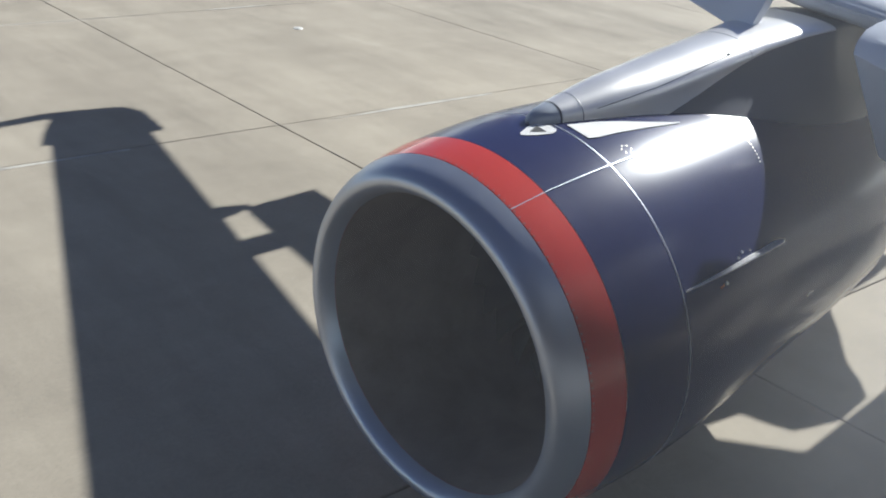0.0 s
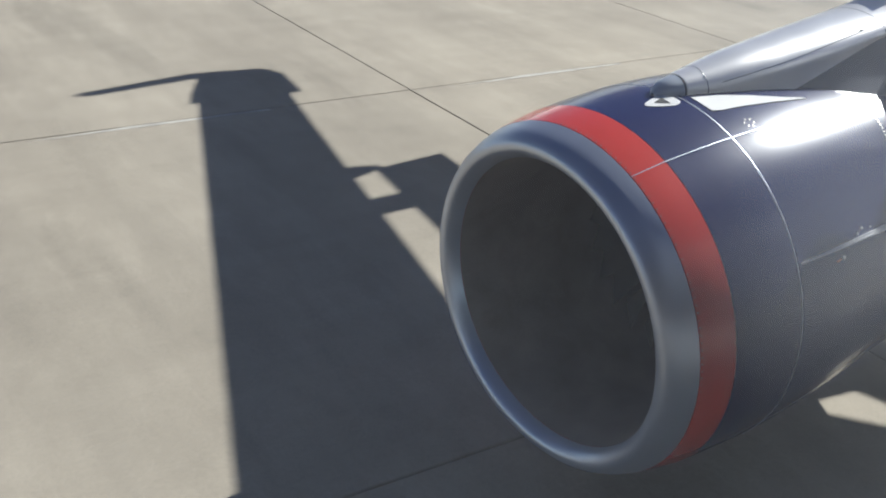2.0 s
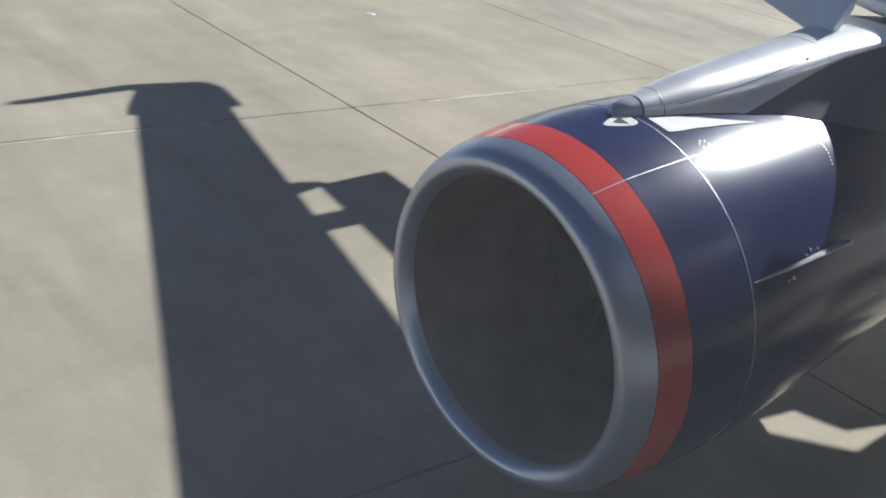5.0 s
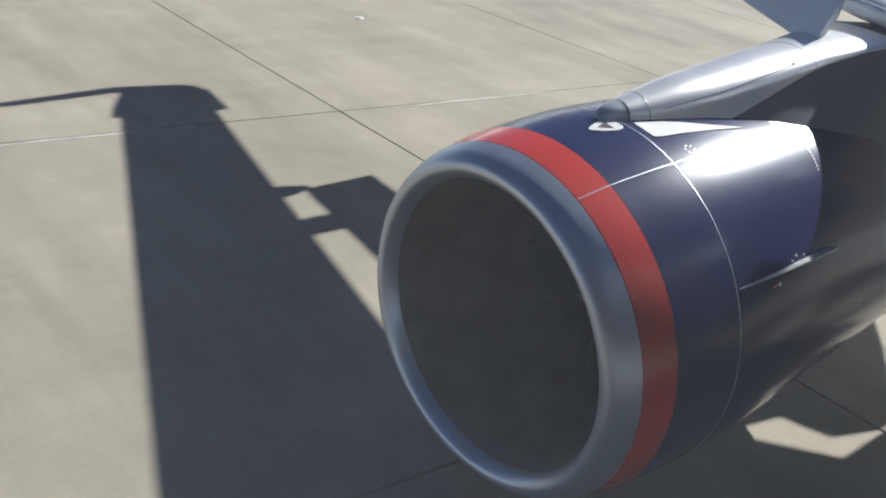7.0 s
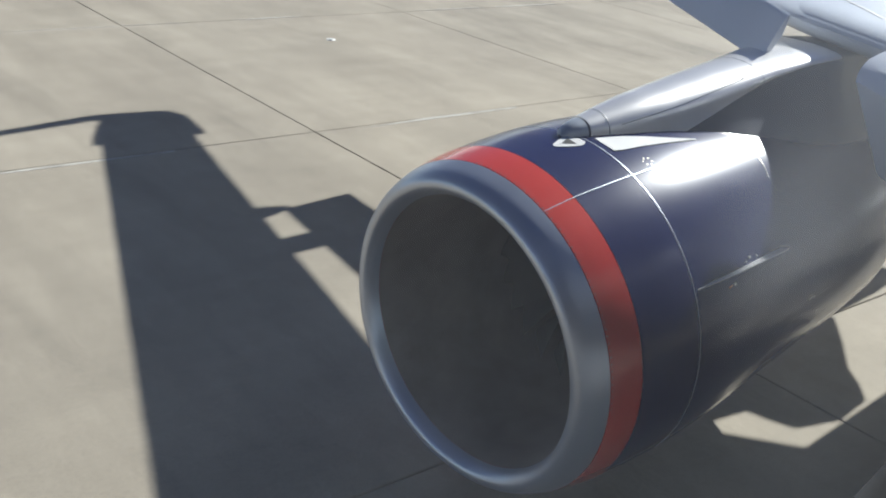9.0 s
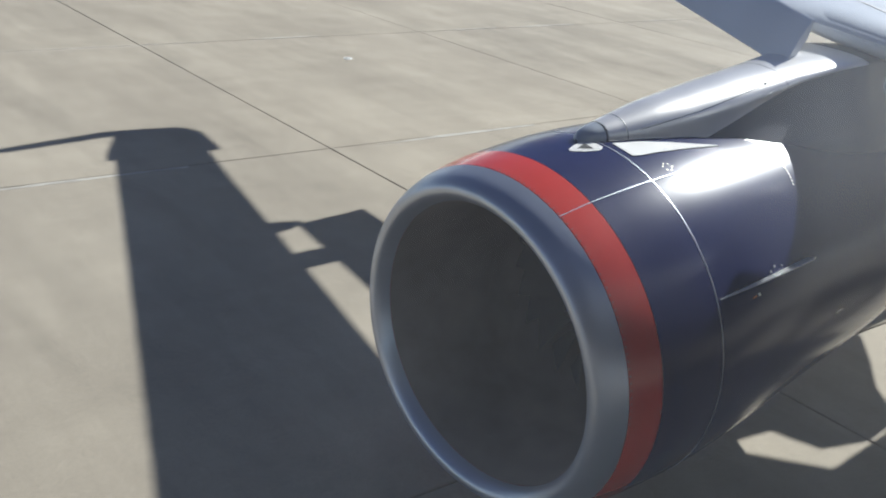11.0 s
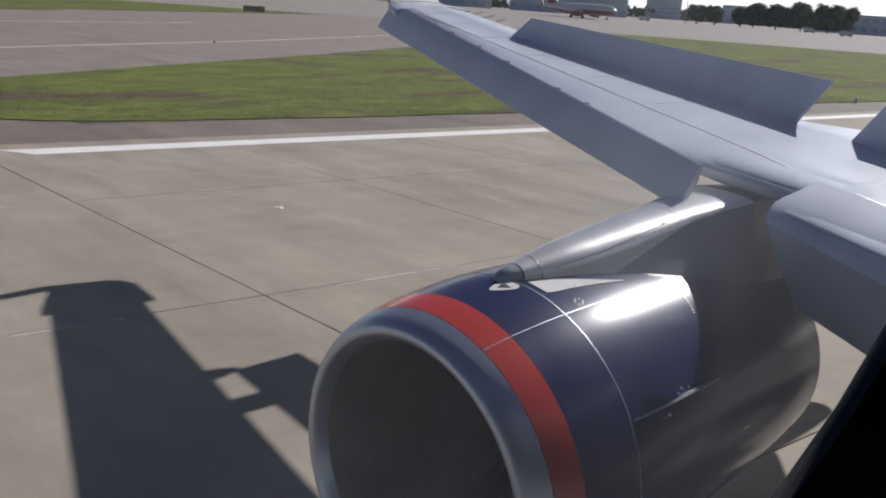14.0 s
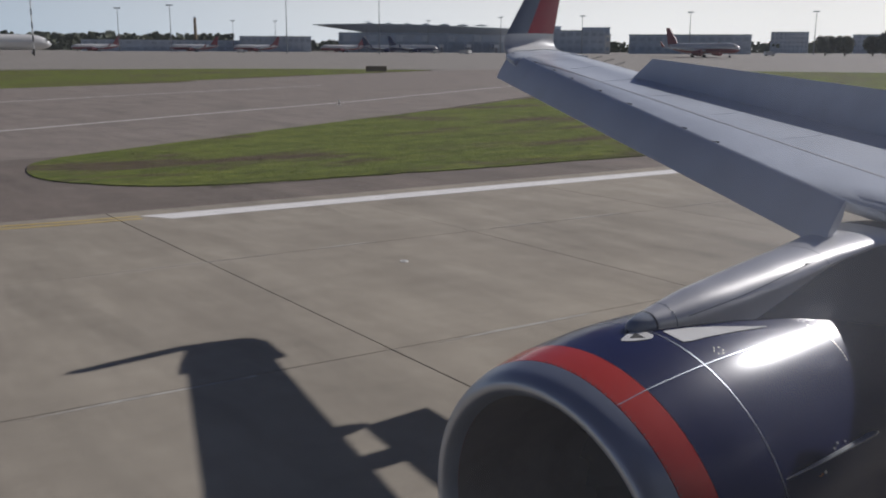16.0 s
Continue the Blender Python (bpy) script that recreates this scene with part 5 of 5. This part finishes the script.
sign = empty("taxiway_sign")
tagged(sign, "low dark brown taxiway sign box standing in grass", "sign")
part("housing", box_bm(-2.2, 2.2, -0.15, 0.15, 0.15, 1.25, 0.03), SIGN_BROWN, sign)
for i in range(4):
    part("leg", box_bm(-1.9 + i * 1.25, -1.8 + i * 1.25, -0.05, 0.05, 0, 0.16), MAST, sign, smooth=False)
sign.matrix_basis = pose(106.3, 174.1, 0.02, 0, 0, -32)


def make_van(colour, label):
    v = empty("service_van")
    tagged(v, label, "vehicle", group="service vehicles")
    body = box_bm(-2.4, 2.4, -0.95, 0.95, 0.35, 1.3, 0.08)
    box_bm(-2.3, 1.4, -0.9, 0.9, 1.3, 2.1, 0.12, body)
    part("body", body, colour, v)
    part("windscreen", box_bm(1.35, 1.45, -0.75, 0.75, 1.35, 1.95), DARK, v, smooth=False)
    for sx in (-1.5, 1.5):
        for sy in (-0.9, 0.9):
            bm_ = bmesh.new()
            bmesh.ops.create_cone(bm_, cap_ends=True, segments=14, radius1=0.36, radius2=0.36, depth=0.25, matrix=Matrix.Translation((sx, sy, 0.36)) @ Matrix.Rotation(math.pi / 2, 4, "X"))
            part("wheel", bm_, DARK, v)
    return v


van = place(make_van(LAMP_WHITE, "white service van on the apron"), 36.6, 520)
for az, d, t_ in ((36.9, 525, 60), (35.0, 610, 20), (23.6, 600, 10), (54.0, 470, 15), (63.0, 430, 5), (64.9, 400, 0)):
    p = far(az, d)
    copy_thing(van, pose(p.x, p.y, apron_z(d), 0, 0, -az + t_))


# ---- loose grass tufts along the island's near side
rnd = random.Random(9)
verts, faces = [], []
while len(faces) < 16000:
    u = 6.0 + 60.0 * rnd.random() ** 1.3
    y_low = 29.9 - 0.035 * (u - 18) if u > 10 else 32.5
    y = y_low + 22.0 * rnd.random() ** 2.0
    if u < 11 or y > 40 + 0.62 * (u - 8) or (u - 7.6) ** 2 + (y - 36.5) ** 2 > 36 and u < 8.5:
        continue
    if noise.noise(Vector((u * 0.16, y * 0.45, 0))) > 0.28:
        continue
    h = rnd.uniform(0.012, 0.035)
    for _ in range(2):
        a = rnd.uniform(0, 2 * math.pi)
        w = rnd.uniform(0.015, 0.03)
        ox, oy = rnd.gauss(0, 0.06), rnd.gauss(0, 0.06)
        lean = Vector((rnd.gauss(0, 0.12), rnd.gauss(0, 0.12), h))
        p0 = Vector((u + ox, y + oy, 0.028))
        d = Vector((math.cos(a), math.sin(a), 0)) * w
        b0 = len(verts)
        verts += [tuple(p0 - d), tuple(p0 + d), tuple(p0 + lean)]
        faces.append((b0, b0 + 1, b0 + 2))
me = bpy.data.meshes.new("grass_tufts")
me.from_pydata(verts, [], faces)
me.materials.append(GRASS)
tagged(new("grass_tufts", me), "loose green tufts of mown grass", "grass", kind="stuff")


# ---------------------------------------------------------------- runway slabs
rng = random.Random(4)
SLAB = 7.0
WIDE = 7.55
slab_meshes = []
for k in range(4):
    bm = bmesh.new()
    g = 0.008
    a, b, c = g, SLAB - g, WIDE - g
    lo = [bm.verts.new((x, y + SLOPE * x, -0.06)) for x, y in ((a, a), (b, a), (b, c), (a, c))]
    mid = [bm.verts.new((x, y + SLOPE * x, -0.008)) for x, y in ((a, a), (b, a), (b, c), (a, c))]
    e = 0.004 + 0.002 * k
    hi = [bm.verts.new((x, y + SLOPE * x, 0.0)) for x, y in ((a + e, a + e), (b - e, a + e), (b - e, c - e), (a + e, c - e))]
    bm.faces.new(hi)
    for i in range(4):
        j = (i + 1) % 4
        bm.faces.new((lo[i], lo[j], mid[j], mid[i]))
        bm.faces.new((mid[i], mid[j], hi[j], hi[i]))
    me = bpy.data.meshes.new("slab")
    bm.to_mesh(me)
    bm.free()
    me.materials.append(CONCRETE)
    slab_meshes.append(me)

for iu in range(-6, 28):
    for iv in range(-3, 2):
        u, v = 7.4 + SLAB * iu, 11.7 + WIDE * iv
        if not (-40 < u < 200):
            continue
        x, y = gp(u, v)
        ob = new("slab", slab_meshes[rng.randrange(4)])
        ob.parent = runway
        ob.location = (x, y, rng.uniform(-0.002, 0.002))

# pale mortar edges left along the long joints
for v in (11.7, 19.25):
    u = -30.0
    while u < 70:
        run = rng.uniform(0.8, 4.5)
        w = rng.uniform(0.04, 0.10)
        side = rng.choice((-1, 1)) * 0.05
        pts = [gp(u, v + side - w / 2), gp(u + run * 0.5, v + side - w * 0.6), gp(u + run, v + side - w * 0.3), gp(u + run, v + side + w * 0.3), gp(u + run * 0.4, v + side + w * 0.5)]
        ob = link_mesh("mortar_edge", prism(pts, -0.002, 0.0045), PALE_SEAL, runway, smooth=False)
        u += run + rng.uniform(0.3, 4.0)
